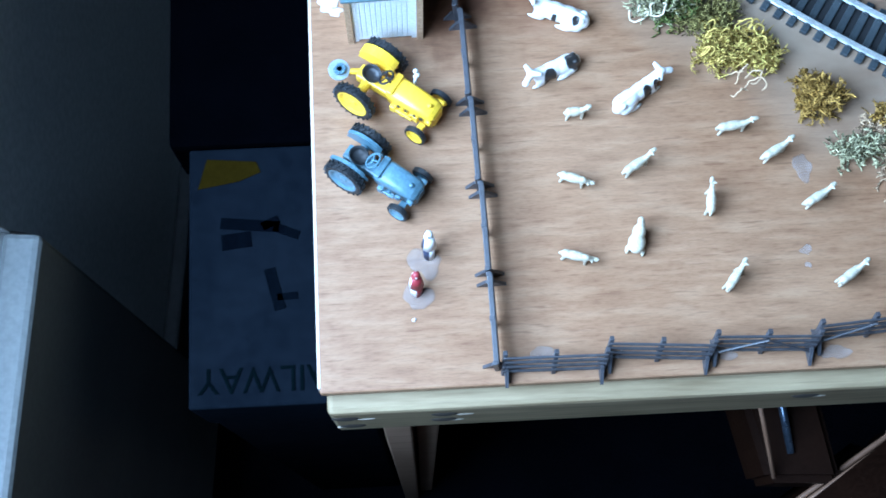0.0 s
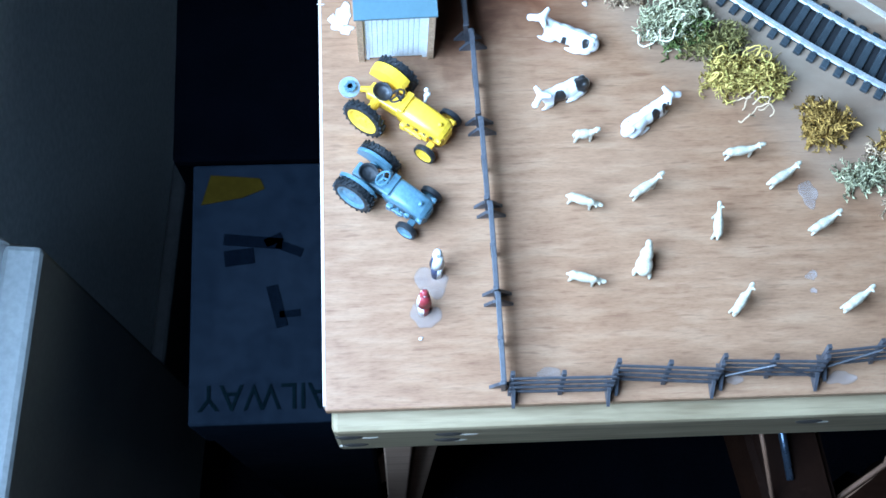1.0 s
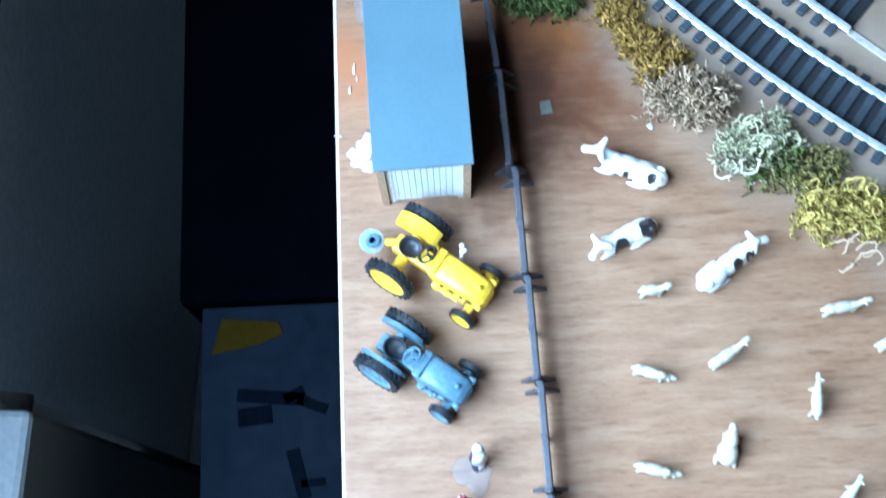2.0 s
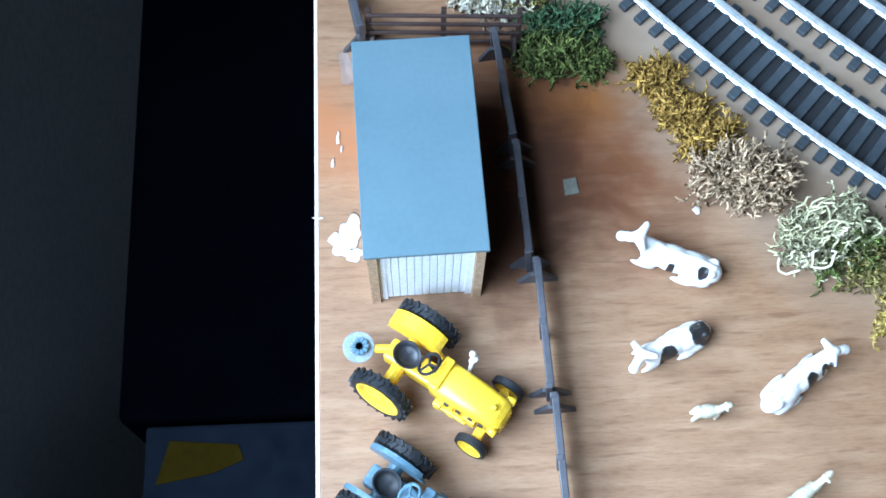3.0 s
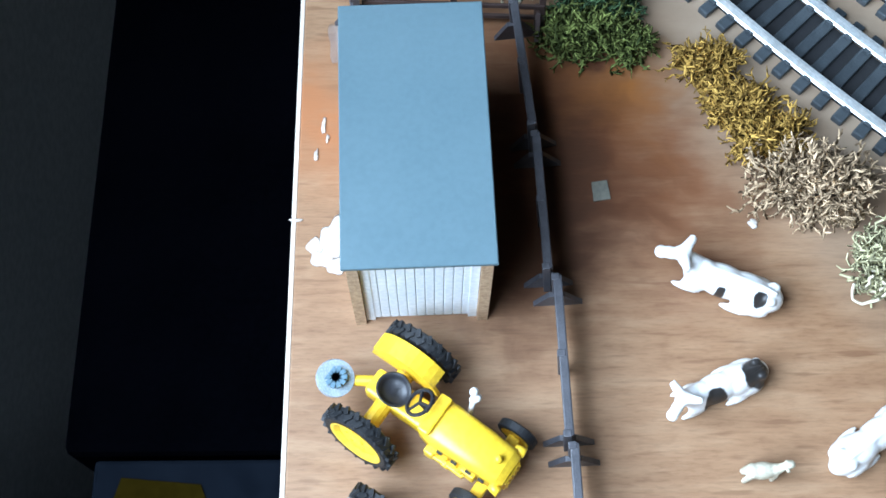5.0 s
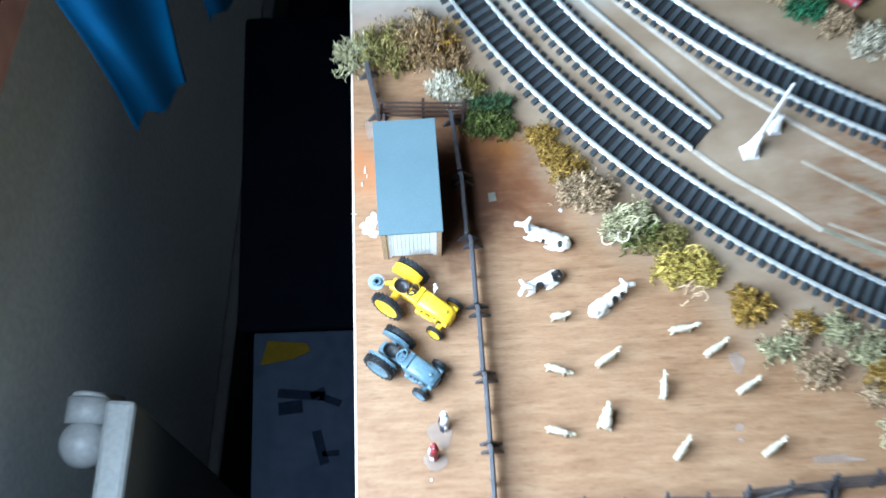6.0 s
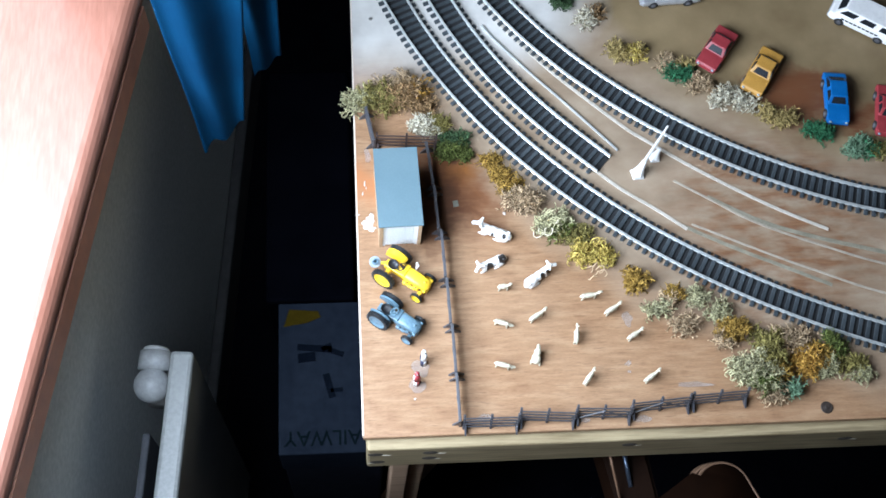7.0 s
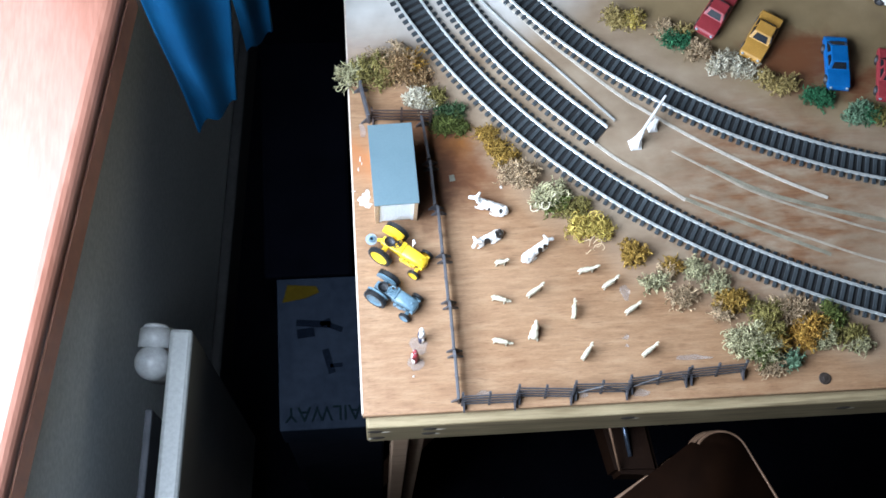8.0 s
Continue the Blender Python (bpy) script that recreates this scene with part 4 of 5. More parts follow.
def tractor(x, y, turn, base, rear_track, front_track, rr, fr, paint, rim, fender_inner, both, label):
    ob = thing("tractor", at(x, y, 0, turn), label, "model tractor", "tractors in the yard")
    top = rr * 1.95
    for s in (-1, 1):
        wheel(ob, 0, s * rear_track / 2, rr, 0.0035, True, rim, "painted wheel rim")
        wheel(ob, base, s * front_track / 2, fr, 0.0023, False, rim, "painted wheel rim")
    bm = bmesh.new()
    L = base + 0.004
    secs = [(0.010, 0.0042, 0.0070, top - 0.0012), (0.0125, 0.0049, 0.0058, top), (base - 0.004, 0.0047, 0.0052, top - 0.0004), (L - 0.0016, 0.0044, 0.0050, top - 0.0012), (L, 0.0038, 0.0056, top - 0.0026)]
    prev = None
    for xx, hw, z0, z1 in secs:
        zc = z1 - hw * 0.55
        ring = [bm.verts.new((xx, -hw * 0.9, z0)), bm.verts.new((xx, -hw, zc))]
        ring += [bm.verts.new((xx, hw * math.copysign(abs(math.cos(a)) ** 0.62, math.cos(a)), zc + (z1 - zc) * math.sin(a) ** 0.7)) for a in (radians(v) for v in (165, 150, 135, 120, 105, 90, 75, 60, 45, 30, 15))]
        ring += [bm.verts.new((xx, hw, zc)), bm.verts.new((xx, hw * 0.9, z0))]
        if prev:
            for j in range(len(ring)):
                k = (j + 1) % len(ring)
                bm.faces.new((prev[j], ring[j], ring[k], prev[k]))
        else:
            bm.faces.new(ring[::-1])
        prev = ring
    bm.faces.new(prev)
    bmesh.ops.recalc_face_normals(bm, faces=bm.faces)
    for f in bm.faces:
        f.smooth = abs(f.normal.x) < 0.6
    part("bonnet", bm, paint, ob)
    bm = bmesh.new()
    box(bm, (L - 0.0004, -0.0028, 0.0062), (L + 0.0005, 0.0028, top - 0.0040), 0.0002)
    for k in range(5):
        box(bm, (L + 0.0005, -0.0022 + k * 0.00105, 0.0068), (L + 0.0008, -0.0018 + k * 0.00105, top - 0.0046))
    part("grille", bm, paint, ob)
    bm = bmesh.new()
    box(bm, (-0.0052, -0.0030, 0.0050), (0.0135, 0.0030, 0.0106), 0.0008)
    box(bm, (0.0125, -0.0026, 0.0030), (base - 0.006, 0.0026, 0.0062), 0.0006)
    cyl(bm, (0, -rear_track / 2 + 0.002, rr), (0, rear_track / 2 - 0.002, rr), 0.0020, None, 12)
    part("transmission", bm, paint, ob)
    bm = bmesh.new()
    for k in range(4):
        cyl(bm, (0.0150 + k * 0.0024, -0.0054, 0.0094), (0.0150 + k * 0.0024, -0.0046, 0.0094), 0.0007, None, 8)
    box(bm, (0.0145, -0.0060, 0.0060), (base - 0.004, -0.0042, 0.0080), 0.0003)
    for s in (-1, 1):
        cyl(bm, (0.0180, s * 0.0044, 0.0070), (0.0180, s * 0.0062, 0.0070), 0.0012, 0.0010, 10)
        cyl(bm, (0.0212, s * 0.0044, 0.0084), (0.0212, s * 0.0058, 0.0084), 0.0008, None, 8)
        box(bm, (0.0126, s * 0.0050 - 0.0012, 0.0052), (0.0150, s * 0.0050 + 0.0012, 0.0092), 0.0004)
        box(bm, (base - 0.0052, s * 0.0048 - 0.0006, 0.0060), (base - 0.0018, s * 0.0048 + 0.0006, top - 0.0062), 0.0003)
    part("engine_side", bm, paint, ob)
    bm = bmesh.new()
    cyl(bm, (base + 0.0006, 0, top - 0.0012), (base + 0.0006, 0, top + 0.0004), 0.0009, 0.0008, 12)
    part("radiator_cap", bm, paint, ob, smooth=True)
    for s in (-1, 1):
        bm = bmesh.new()
        cyl(bm, (L - 0.0022, s * 0.0047, top - 0.0042), (L + 0.0002, s * 0.0049, top - 0.0042), 0.0009, 0.0012, 12)
        part("headlamp", bm, paint, ob, smooth=True)
    bm = bmesh.new()
    box(bm, (base - 0.0010, -0.0051, top - 0.0062), (base + 0.0004, -0.0046, top - 0.0048), 0.0001)
    part("side_slot", bm, M["tyre"], ob, "small dark slot")
    bm = bmesh.new()
    box(bm, (0.0100, -0.0046, top - 0.0002), (0.0128, 0.0046, top + 0.0010), 0.0005)
    part("dashboard", bm, paint, ob)
    bm = bmesh.new()
    for k in range(3):
        box(bm, (0.0152 + k * 0.0036, -0.00515, 0.0101), (0.0166 + k * 0.0036, -0.0046, 0.0109), 0.0001)
    part("vent", bm, M["tyre"], ob, "small dark side vent")
    bm = bmesh.new()
    box(bm, (base - 0.0014, -front_track / 2 + 0.001, fr - 0.0008), (base + 0.0014, front_track / 2 - 0.001, fr + 0.0010), 0.0004)
    box(bm, (base - 0.0026, -0.0024, fr), (base + 0.003, 0.0024, fr + 0.0035), 0.0005)
    part("front_axle", bm, paint, ob)
    for s in (-1, 1):
        bm = bmesh.new()
        inner, outer = s * (rear_track / 2 - 0.0026 - fender_inner), s * (rear_track / 2 - 0.0024)
        if s < 0 and not both:
            bm.free()
            continue
        fender(bm, min(inner, outer), max(inner, outer), rr * 1.03, 0, rr)
        side = []
        for y in (inner, inner + s * 0.0008):
            ring = [bm.verts.new((rr * 1.03 * math.cos(radians(a)), y, rr + rr * 1.03 * math.sin(radians(a)))) for a in range(8, 177, 12)]
            side.append(ring)
        n = len(side[0])
        bm.faces.new(side[0])
        bm.faces.new(side[1][::-1])
        for i in range(n):
            bm.faces.new((side[0][i], side[1][i], side[1][(i + 1) % n], side[0][(i + 1) % n]))
        bmesh.ops.recalc_face_normals(bm, faces=bm.faces)
        part("fender", bm, paint, ob)
    bm = bmesh.new()
    n, rows = 20, []
    for rr2, zz in ((0.0006, 0.0), (0.0026, 0.0003), (0.0034, 0.0016), (0.0037, 0.0030), (0.0033, 0.0030), (0.0029, 0.0017), (0.0022, 0.0010), (0.0005, 0.0008)):
        rows.append([bm.verts.new((0.0008 + rr2 * 1.05 * math.cos(2 * math.pi * i / n), rr2 * math.sin(2 * math.pi * i / n), top - 0.0052 + zz * (1.0 - 0.62 * max(0, math.cos(2 * math.pi * i / n))))) for i in range(n)])
    for ra, rb in zip(rows, rows[1:]):
        for i in range(n):
            bm.faces.new((ra[i], ra[(i + 1) % n], rb[(i + 1) % n], rb[i]))
    bm.faces.new(rows[0][::-1])
    bm.faces.new(rows[-1])
    part("seat", bm, M["seat"] if paint is M["yellow"] else M["tyre"], ob, "black driver's seat", smooth=True)
    bm = bmesh.new()
    cyl(bm, (0.0118, 0, top - 0.0035), (0.0078, 0, top + 0.0014), 0.0005, None, 8)
    part("steering_column", bm, M["tyre"], ob)
    bm = bmesh.new()
    rot = pose(0.0076, 0, top + 0.0016, 0, -38, 0)
    for i in range(20):
        a, b = 2 * math.pi * i / 20, 2 * math.pi * (i + 1) / 20
        cyl(bm, rot @ Vector((0.0031 * math.cos(a), 0.0031 * math.sin(a), 0)), rot @ Vector((0.0031 * math.cos(b), 0.0031 * math.sin(b), 0)), 0.00045, None, 5)
    for i in range(3):
        a = 2 * math.pi * i / 3
        cyl(bm, rot @ Vector((0, 0, 0)), rot @ Vector((0.0031 * math.cos(a), 0.0031 * math.sin(a), 0)), 0.00035, None, 5)
    part("steering_wheel", bm, M["seat"] if paint is M["yellow"] else paint, ob)
    return ob


y_tractor = tractor(23.6, 120.7, -35.6, 0.0266, 0.0230, 0.0184, 0.0086, 0.0046, M["yellow"], M["yellow"], 0.0040, False, "bright yellow model tractor with black ribbed tyres beside the shed")
bm = bmesh.new()
cyl(bm, (-0.0118, -0.0045, 0.0098), (-0.0112, -0.0045, 0.0112), 0.0042, 0.0040, 24)
part("clear_disc", bm, M["clear"], y_tractor, "clear grey plastic disc")
bm = bmesh.new()
for k in range(5):
    box(bm, (-0.0024, -0.0005, 0), (0.0024, 0.0005, 0.0008), 0, Matrix.Translation((-0.0113, -0.0045, 0.0112)) @ pose(0, 0, 0, 0, 0, 36 * k))
part("disc_spider", bm, M["grey"], y_tractor, "dark spider on the disc")
bm = bmesh.new()
cyl(bm, (-0.0095, -0.0030, 0.0085), (-0.0050, 0, 0.0085), 0.0012)
part("hitch", bm, M["yellow"], y_tractor)
bm = bmesh.new()
cyl(bm, (0.0165, 0.0050, 0.0080), (0.0158, 0.0078, 0.0150), 0.0006)
for k, (dx, dz) in enumerate(((0, 0.0142), (0.0006, 0.0162), (-0.0004, 0.0178))):
    ball(bm, (0.0158 + dx, 0.0078 + 0.0003 * k, dz), (0.0010, 0.0010, 0.0013), 2)
part("exhaust", bm, M["white"], y_tractor, "chipped white exhaust stub", smooth=True)
g_tractor = tractor(17.5, 88.0, -35.6, 0.0238, 0.0182, 0.0176, 0.0082, 0.0044, M["grey"], M["grey"], 0.0012, True, "blue-grey model tractor with grey wheels parked in the yard")


# ---- animals, as plain painted figurines ----
def organic(name, build, material, m, label, category, group, voxel):
    bm = bmesh.new()
    build(bm)
    ob = part(name, bm, material, smooth=True)
    r = ob.modifiers.new("skin", "REMESH")
    r.mode, r.voxel_size, r.use_smooth_shade = "VOXEL", voxel, True
    s = ob.modifiers.new("soft", "SMOOTH")
    s.factor, s.iterations = 0.5, 3
    ob.matrix_world = m
    return tagged(ob, label, category, group)


def lying_cow(k, head_turn):
    """A cow lying with folded legs, head along +x, rump 14.4 mm behind the origin at k = 1."""
    def build(bm):
        for x, z, a, b, c in ((-0.0100, 0.0040, 0.0044, 0.0033, 0.0042), (-0.0060, 0.0044, 0.0058, 0.0037, 0.0046), (-0.0005, 0.0044, 0.0062, 0.0036, 0.0046), (0.0042, 0.0046, 0.0042, 0.0031, 0.0047), (-0.0124, 0.0034, 0.0020, 0.0022, 0.0032)):
            ball(bm, (x * k, 0, z * k), (a * k, b * k, c * k), 3)
        ball(bm, (-0.0030 * k, 0, 0.0084 * k), (0.0096 * k, 0.0009 * k, 0.0009 * k), 3)
        for s in (-1, 1):
            ball(bm, (-0.0112 * k, s * 0.0018 * k, 0.0070 * k), (0.0015 * k, 0.0011 * k, 0.0012 * k), 2)
            ball(bm, (-0.0084 * k, s * 0.0030 * k, 0.0028 * k), (0.0040 * k, 0.0016 * k, 0.0028 * k), 2)
            ball(bm, (-0.0050 * k, s * 0.0040 * k, 0.0010 * k), (0.0036 * k, 0.0009 * k, 0.0010 * k), 2)
            ball(bm, (0.0052 * k, s * 0.0026 * k, 0.0024 * k), (0.0028 * k, 0.0012 * k, 0.0026 * k), 2)
            ball(bm, (0.0064 * k, s * 0.0030 * k, 0.0009 * k), (0.0036 * k, 0.0009 * k, 0.0009 * k), 2)
        cyl(bm, (0.0046 * k, 0, 0.0056 * k), (0.0094 * k, 0, 0.0096 * k), 0.0030 * k, 0.0019 * k, 12)
        h = pose(0.0096 * k, 0, 0.0100 * k, 0, 0, head_turn)
        turn = Matrix.Rotation(radians(head_turn), 4, "Z")
        for c, r in (((0.0004, 0, 0.0006), (0.0023, 0.0019, 0.0019)), ((0.0028, 0, -0.0004), (0.0024, 0.0015, 0.0015)), ((0.0047, 0, -0.0010), (0.0016, 0.0016, 0.0013))):
            ball(bm, h @ (Vector(c) * k), tuple(v * k for v in r), 2, turn)
        for s in (-1, 1):
            cyl(bm, h @ (Vector((-0.0002, s * 0.0012, 0.0012)) * k), h @ (Vector((-0.0014, s * 0.0042, 0.0016)) * k), 0.0014 * k, 0.0009 * k, 8)
    return build


def placed(head, tail):
    (hx, hy), (tx, ty) = head, tail
    return (hx + tx) / 2, (hy + ty) / 2, math.degrees(math.atan2(hy - ty, hx - tx)), math.hypot(hx - tx, hy - ty) / 1000


COWS = (
    ((88.6, 151.6), (111.4, 141.9), 8, ((105.4, 142.0, 0.0016), (97.0, 144.0, 0.0012)), "white cow figurine with two small black spots lying in the field"),
    ((86.0, 119.2), (106.4, 127.4), 34, ((102.8, 125.2, 0.0034), (94.1, 119.2, 0.0027)), "white cow figurine with two large black patches lying down"),
    ((136.0, 117.6), (117.8, 104.4), -22, ((131.5, 110.8, 0.0024), (134.6, 114.0, 0.0012)), "white cow figurine with a dark side patch lying near the bushes"),
)
for neck, rump, turn, spots, label in COWS:
    x, y, a, l = placed(neck, rump)
    k = l / 0.0240
    m = at(rump[0], rump[1], 0, a) @ Matrix.Translation((0.0144 * k, 0, 0))
    back = m.inverted()
    marks = [((back @ Vector((u / 1000, v / 1000, BZ))) * Vector((1, 1, 0)), r) for u, v, r in spots]
    organic("cow_figurine", lying_cow(k, turn), spotted("cow_paint", marks), m, label, "figurine", "cow figurines in the field", 0.00040)


def standing_sheep(length, low):
    def build(bm):
        k = length / 0.0135
        ball(bm, (-0.0008 * k, 0, 0.0056), (0.0046 * k, 0.0019, 0.0022), 3)
        ball(bm, (-0.0038 * k, 0, 0.0058), (0.0022 * k, 0.0018, 0.0020), 2)
        ball(bm, (0.0028 * k, 0, 0.0060), (0.0020 * k, 0.0014, 0.0018), 2)
        hz = 0.0044 if low else 0.0082
        cyl(bm, (0.0034 * k, 0, 0.0064), (0.0058 * k, 0.0004, hz), 0.0012, 0.0008, 8)
        ball(bm, (0.0066 * k, 0.0005, hz), (0.0016 * k, 0.0010, 0.0010), 2)
        for s in (-1, 1):
            cyl(bm, (0.0056 * k, s * 0.0006, hz + 0.0006), (0.0053 * k, s * 0.0014, hz + 0.0006), 0.0006, 0.0004, 6)
            for x, d in ((-0.0042, -0.0007), (0.0030, 0.0006)):
                cyl(bm, ((x + d) * k, s * 0.0011, 0), (x * k, s * 0.0009, 0.005), 0.0006, 0.0009, 6)
        ball(bm, (-0.0062 * k, 0, 0.0052), (0.0007, 0.0006, 0.0014), 1)
    return build


def sitting_sheep(bm):
    ball(bm, (-0.002, 0, 0.0034), (0.0042, 0.0034, 0.0032), 3)
    ball(bm, (0.002, 0, 0.0052), (0.0032, 0.0026, 0.0032), 3)
    ball(bm, (0.0052, 0.0004, 0.0086), (0.0019, 0.0014, 0.0014), 2)
    cyl(bm, (0.003, 0, 0.006), (0.005, 0, 0.0085), 0.0020, 0.0013, 10)
    for s in (-1, 1):
        ball(bm, (-0.0045, s * 0.0030, 0.0012), (0.0022, 0.0010, 0.0010), 1)
        cyl(bm, (0.0040, s * 0.0014, 0.0), (0.0030, s * 0.0012, 0.0045), 0.0007, 0.0009, 6)


SHEEP = (((106.4, 74.8), (93.3, 79.2), 1), ((131.0, 85.6), (118.3, 77.9), 0), ((171.5, 96.6), (156.2, 94.7), 0), ((185.0, 88.4), (172.8, 81.4), 0), ((198.5, 68.6), (187.0, 62.2), 0), ((152.4, 73.0), (150.4, 59.6), 0), ((105.3, 44.4), (91.4, 48.2), 1), ((161.2, 40.6), (153.0, 30.2), 0), ((207.0, 38.4), (195.4, 30.8), 0))
for head, tail, low in SHEEP:
    x, y, a, l = placed(head, tail)
    organic("sheep_figurine", standing_sheep(l, low), M["wool"], at(x, y, 0, a), "cream grazing sheep figurine with lowered head" if low else "small cream sheep figurine standing in the field", "figurine", "sheep figurines in the field", 0.00035)
organic("sheep_figurine", sitting_sheep, M["wool"], at(122.2, 52.8, 0, 76), "cream sheep figurine sitting upright in the field", "figurine", "sheep figurines in the field", 0.00035)
organic("lamb_figurine", standing_sheep(0.0098, 0), M["wool"], at(102.8, 104.2, 0, 3), "tiny cream lamb figurine standing near the cows", "figurine", "", 0.0003)


# ---- two small painted figures, plain shapes ----
def peg_figure(x, y, upper, lower, lean, label):
    bm = bmesh.new()
    cyl(bm, (0, 0, 0), (0, 0.0002, 0.0085), 0.0021, 0.0025, 14)
    n0 = len(bm.faces)
    cyl(bm, (0, 0.0002, 0.0085), (0, 0.0004, 0.0150), 0.0029, 0.0019, 14)
    ball(bm, (0, 0.0004, 0.0168), (0.0017, 0.0017, 0.0020), 2)
    bm.faces.ensure_lookup_table()
    for i, f in enumerate(bm.faces):
        f.material_index = 0 if i < n0 else 1
    ob = part("peg_figure", bm, [M[lower], M[upper]], smooth=True)
    ob.matrix_world = at(x, y) @ pose(0, 0, 0, lean, 0, 0)
    tagged(ob, label, "figurine", "painted peg figures")


peg_figure(42.8, 50.4, "white", "navy", -12, "tiny plain figure painted white over dark navy on a glue disc")
peg_figure(37.4, 36.4, "red", "white", -8, "tiny plain figure painted red over white on a glue disc")


# ---- glue marks ----
def splat(x, y, rx, ry, h, material, seed, label, turn=0.0):
    rnd = random.Random(seed)
    bm = bmesh.new()
    n = 32
    wave = [(rnd.uniform(0, 6.28), 0.20 / k) for k in (2, 3, 4, 5, 7)]
    rim = [1 + sum(w * math.sin((2, 3, 4, 5, 7)[j] * 6.2832 * i / n + p) * 1.6 for j, (p, w) in enumerate(wave)) for i in range(n)]
    rings = []
    for k, (s, z) in enumerate(((1.0, 0.00002), (0.86, 0.7), (0.5, 1.0))):
        rings.append([bm.verts.new((rx / 1000 * s * rim[i] * math.cos(2 * math.pi * i / n), ry / 1000 * s * rim[i] * math.sin(2 * math.pi * i / n), (z if k else 0.02) * h / 1000 * rnd.uniform(0.7, 1.2))) for i in range(n)])
    mid = bm.verts.new((0, 0, h / 1000))
    for a, b in zip(rings, rings[1:]):
        for i in range(n):
            bm.faces.new((a[i], a[(i + 1) % n], b[(i + 1) % n], b[i]))
    for i in range(n):
        bm.faces.new((rings[-1][i], rings[-1][(i + 1) % n], mid))
    bm.faces.new(rings[0][::-1])
    ob = part("glue_mark", bm, material, smooth=True)
    ob.matrix_world = at(x, y, 0.1, turn)
    tagged(ob, label, "glue mark", "dried glue marks")


gl, tr, gt = nodes("clear_glue", 0.3)
gt.inputs["Base Color"].default_value = (0.66, 0.62, 0.60, 1)
gt.inputs["Alpha"].default_value = 0.15
for i, (x, y, rx, ry, h) in enumerate(((9.5, 160.5, 3.6, 4.6, 0.45), (7.0, 155.5, 2.6, 2.6, 0.35), (10.5, 153.5, 2.8, 2.0, 0.3), (5.0, 158.5, 1.6, 2.4, 0.2))):
    splat(x, y, rx, ry, h, M["glue"], i, "thick white dried glue beside the shed")
for i, (x, y, rx, ry) in enumerate(((6.2, 190, 0.6, 2.2), (4.6, 182, 0.5, 1.8), (7.2, 186.5, 0.4, 1.2), (36, 26, 0.9, 0.7), (108, 163.4, 1.3, 1.1), (0.4, 165, 1.6, 0.4))):
    splat(x, y, rx, ry, 0.5, M["glue"], 20 + i, "small fleck of white dried glue")
for i, (x, y, rx, ry) in enumerate(((41, 48, 6.0, 6.0), (38, 35, 5.2, 5.6), (190, 79, 4.0, 5.0), (187, 46, 2.2, 2.0), (187, 40, 1.3, 1.2), (193, 6, 5.0, 3.0), (83, 11, 5.5, 2.4), (232, 29, 11, 2.4), (152, 7, 4.0, 2.0), (110, 10, 3.5, 2.0), (9, 213, 2.4, 6.0))):
    splat(x, y, rx, ry, 0.25, gl, 40 + i, "thin clear dried glue film on the board")


bm = bmesh.new()
prism(bm, [(-0.0020, -0.0026), (0.0021, -0.0022), (0.0018, 0.0027), (-0.0019, 0.0024)], 0, 0.0004)
ob = part("card_scrap", bm, M["scrap"])
ob.matrix_world = at(72.6, 172.0, 0.05, 4)
tagged(ob, "tiny grey-green scrap of card stuck on the board", "card scrap")


# ---- bolt in the board ----
bm = bmesh.new()
cyl(bm, (0, 0, 0), (0, 0, 0.0006), 0.0044, 0.0040, 28)
for s in (0, 1):
    cyl(bm, (0, 0, 0.0006), (0, 0, 0.0013), 0.0020, 0.0014, 20) if s else cyl(bm, (0.0006, 0, 0.0006), (0.0006, 0, 0.0009), 0.0034, 0.0032, 20)
ob = part("screw_head", bm, M["ring"])
ob.matrix_world = at(324, 9)
tagged(ob, "dark countersunk screw head in the board's front corner", "screw")
bm = bmesh.new()
cyl(bm, (0, 0, 0), (0, 0, 0.0010), 0.0016, 0.0012, 12)
ob = part("pin_head", bm, M["steel"])
ob.matrix_world = at(15, 333)
tagged(ob, "small metal pin head in the pale painted corner", "pin")


# ---- white barrier between the tracks ----
def foot_block(bm, x, y, r, h, lean):
    """A square moulded base that narrows into a leaning stub."""
    cyl(bm, (x, y, 0), (x + 0.0004, y, 0.0022), r, r * 0.86, 4)
    cyl(bm, (x + 0.0004, y, 0.0022), (x + lean * 0.5, y, h * 0.62), r * 0.80, r * 0.42, 8)
    cyl(bm, (x + lean * 0.5, y, h * 0.62), (x + lean, y, h), r * 0.44, r * 0.28, 8)


def barrier():
    ob = thing("barrier", at(210.8, 192.6, 0, 54), "white painted model barrier post with a long raised arm", "model barrier")
    bm = bmesh.new()
    foot_block(bm, 0.0, 0.0, 0.0062, 0.0135, 0.006)
    part("post", bm, M["white"], ob)
    bm = bmesh.new()
    foot_block(bm, 0.0192, -0.0040, 0.0050, 0.0110, 0.004)
    part("rest", bm, M["white"], ob)
    bm = bmesh.new()
    cyl(bm, (0.005, 0, 0.0130), (0.040, -0.0005, 0.0160), 0.0014, 0.0009, 8)
    part("arm", bm, M["white"], ob)


barrier()


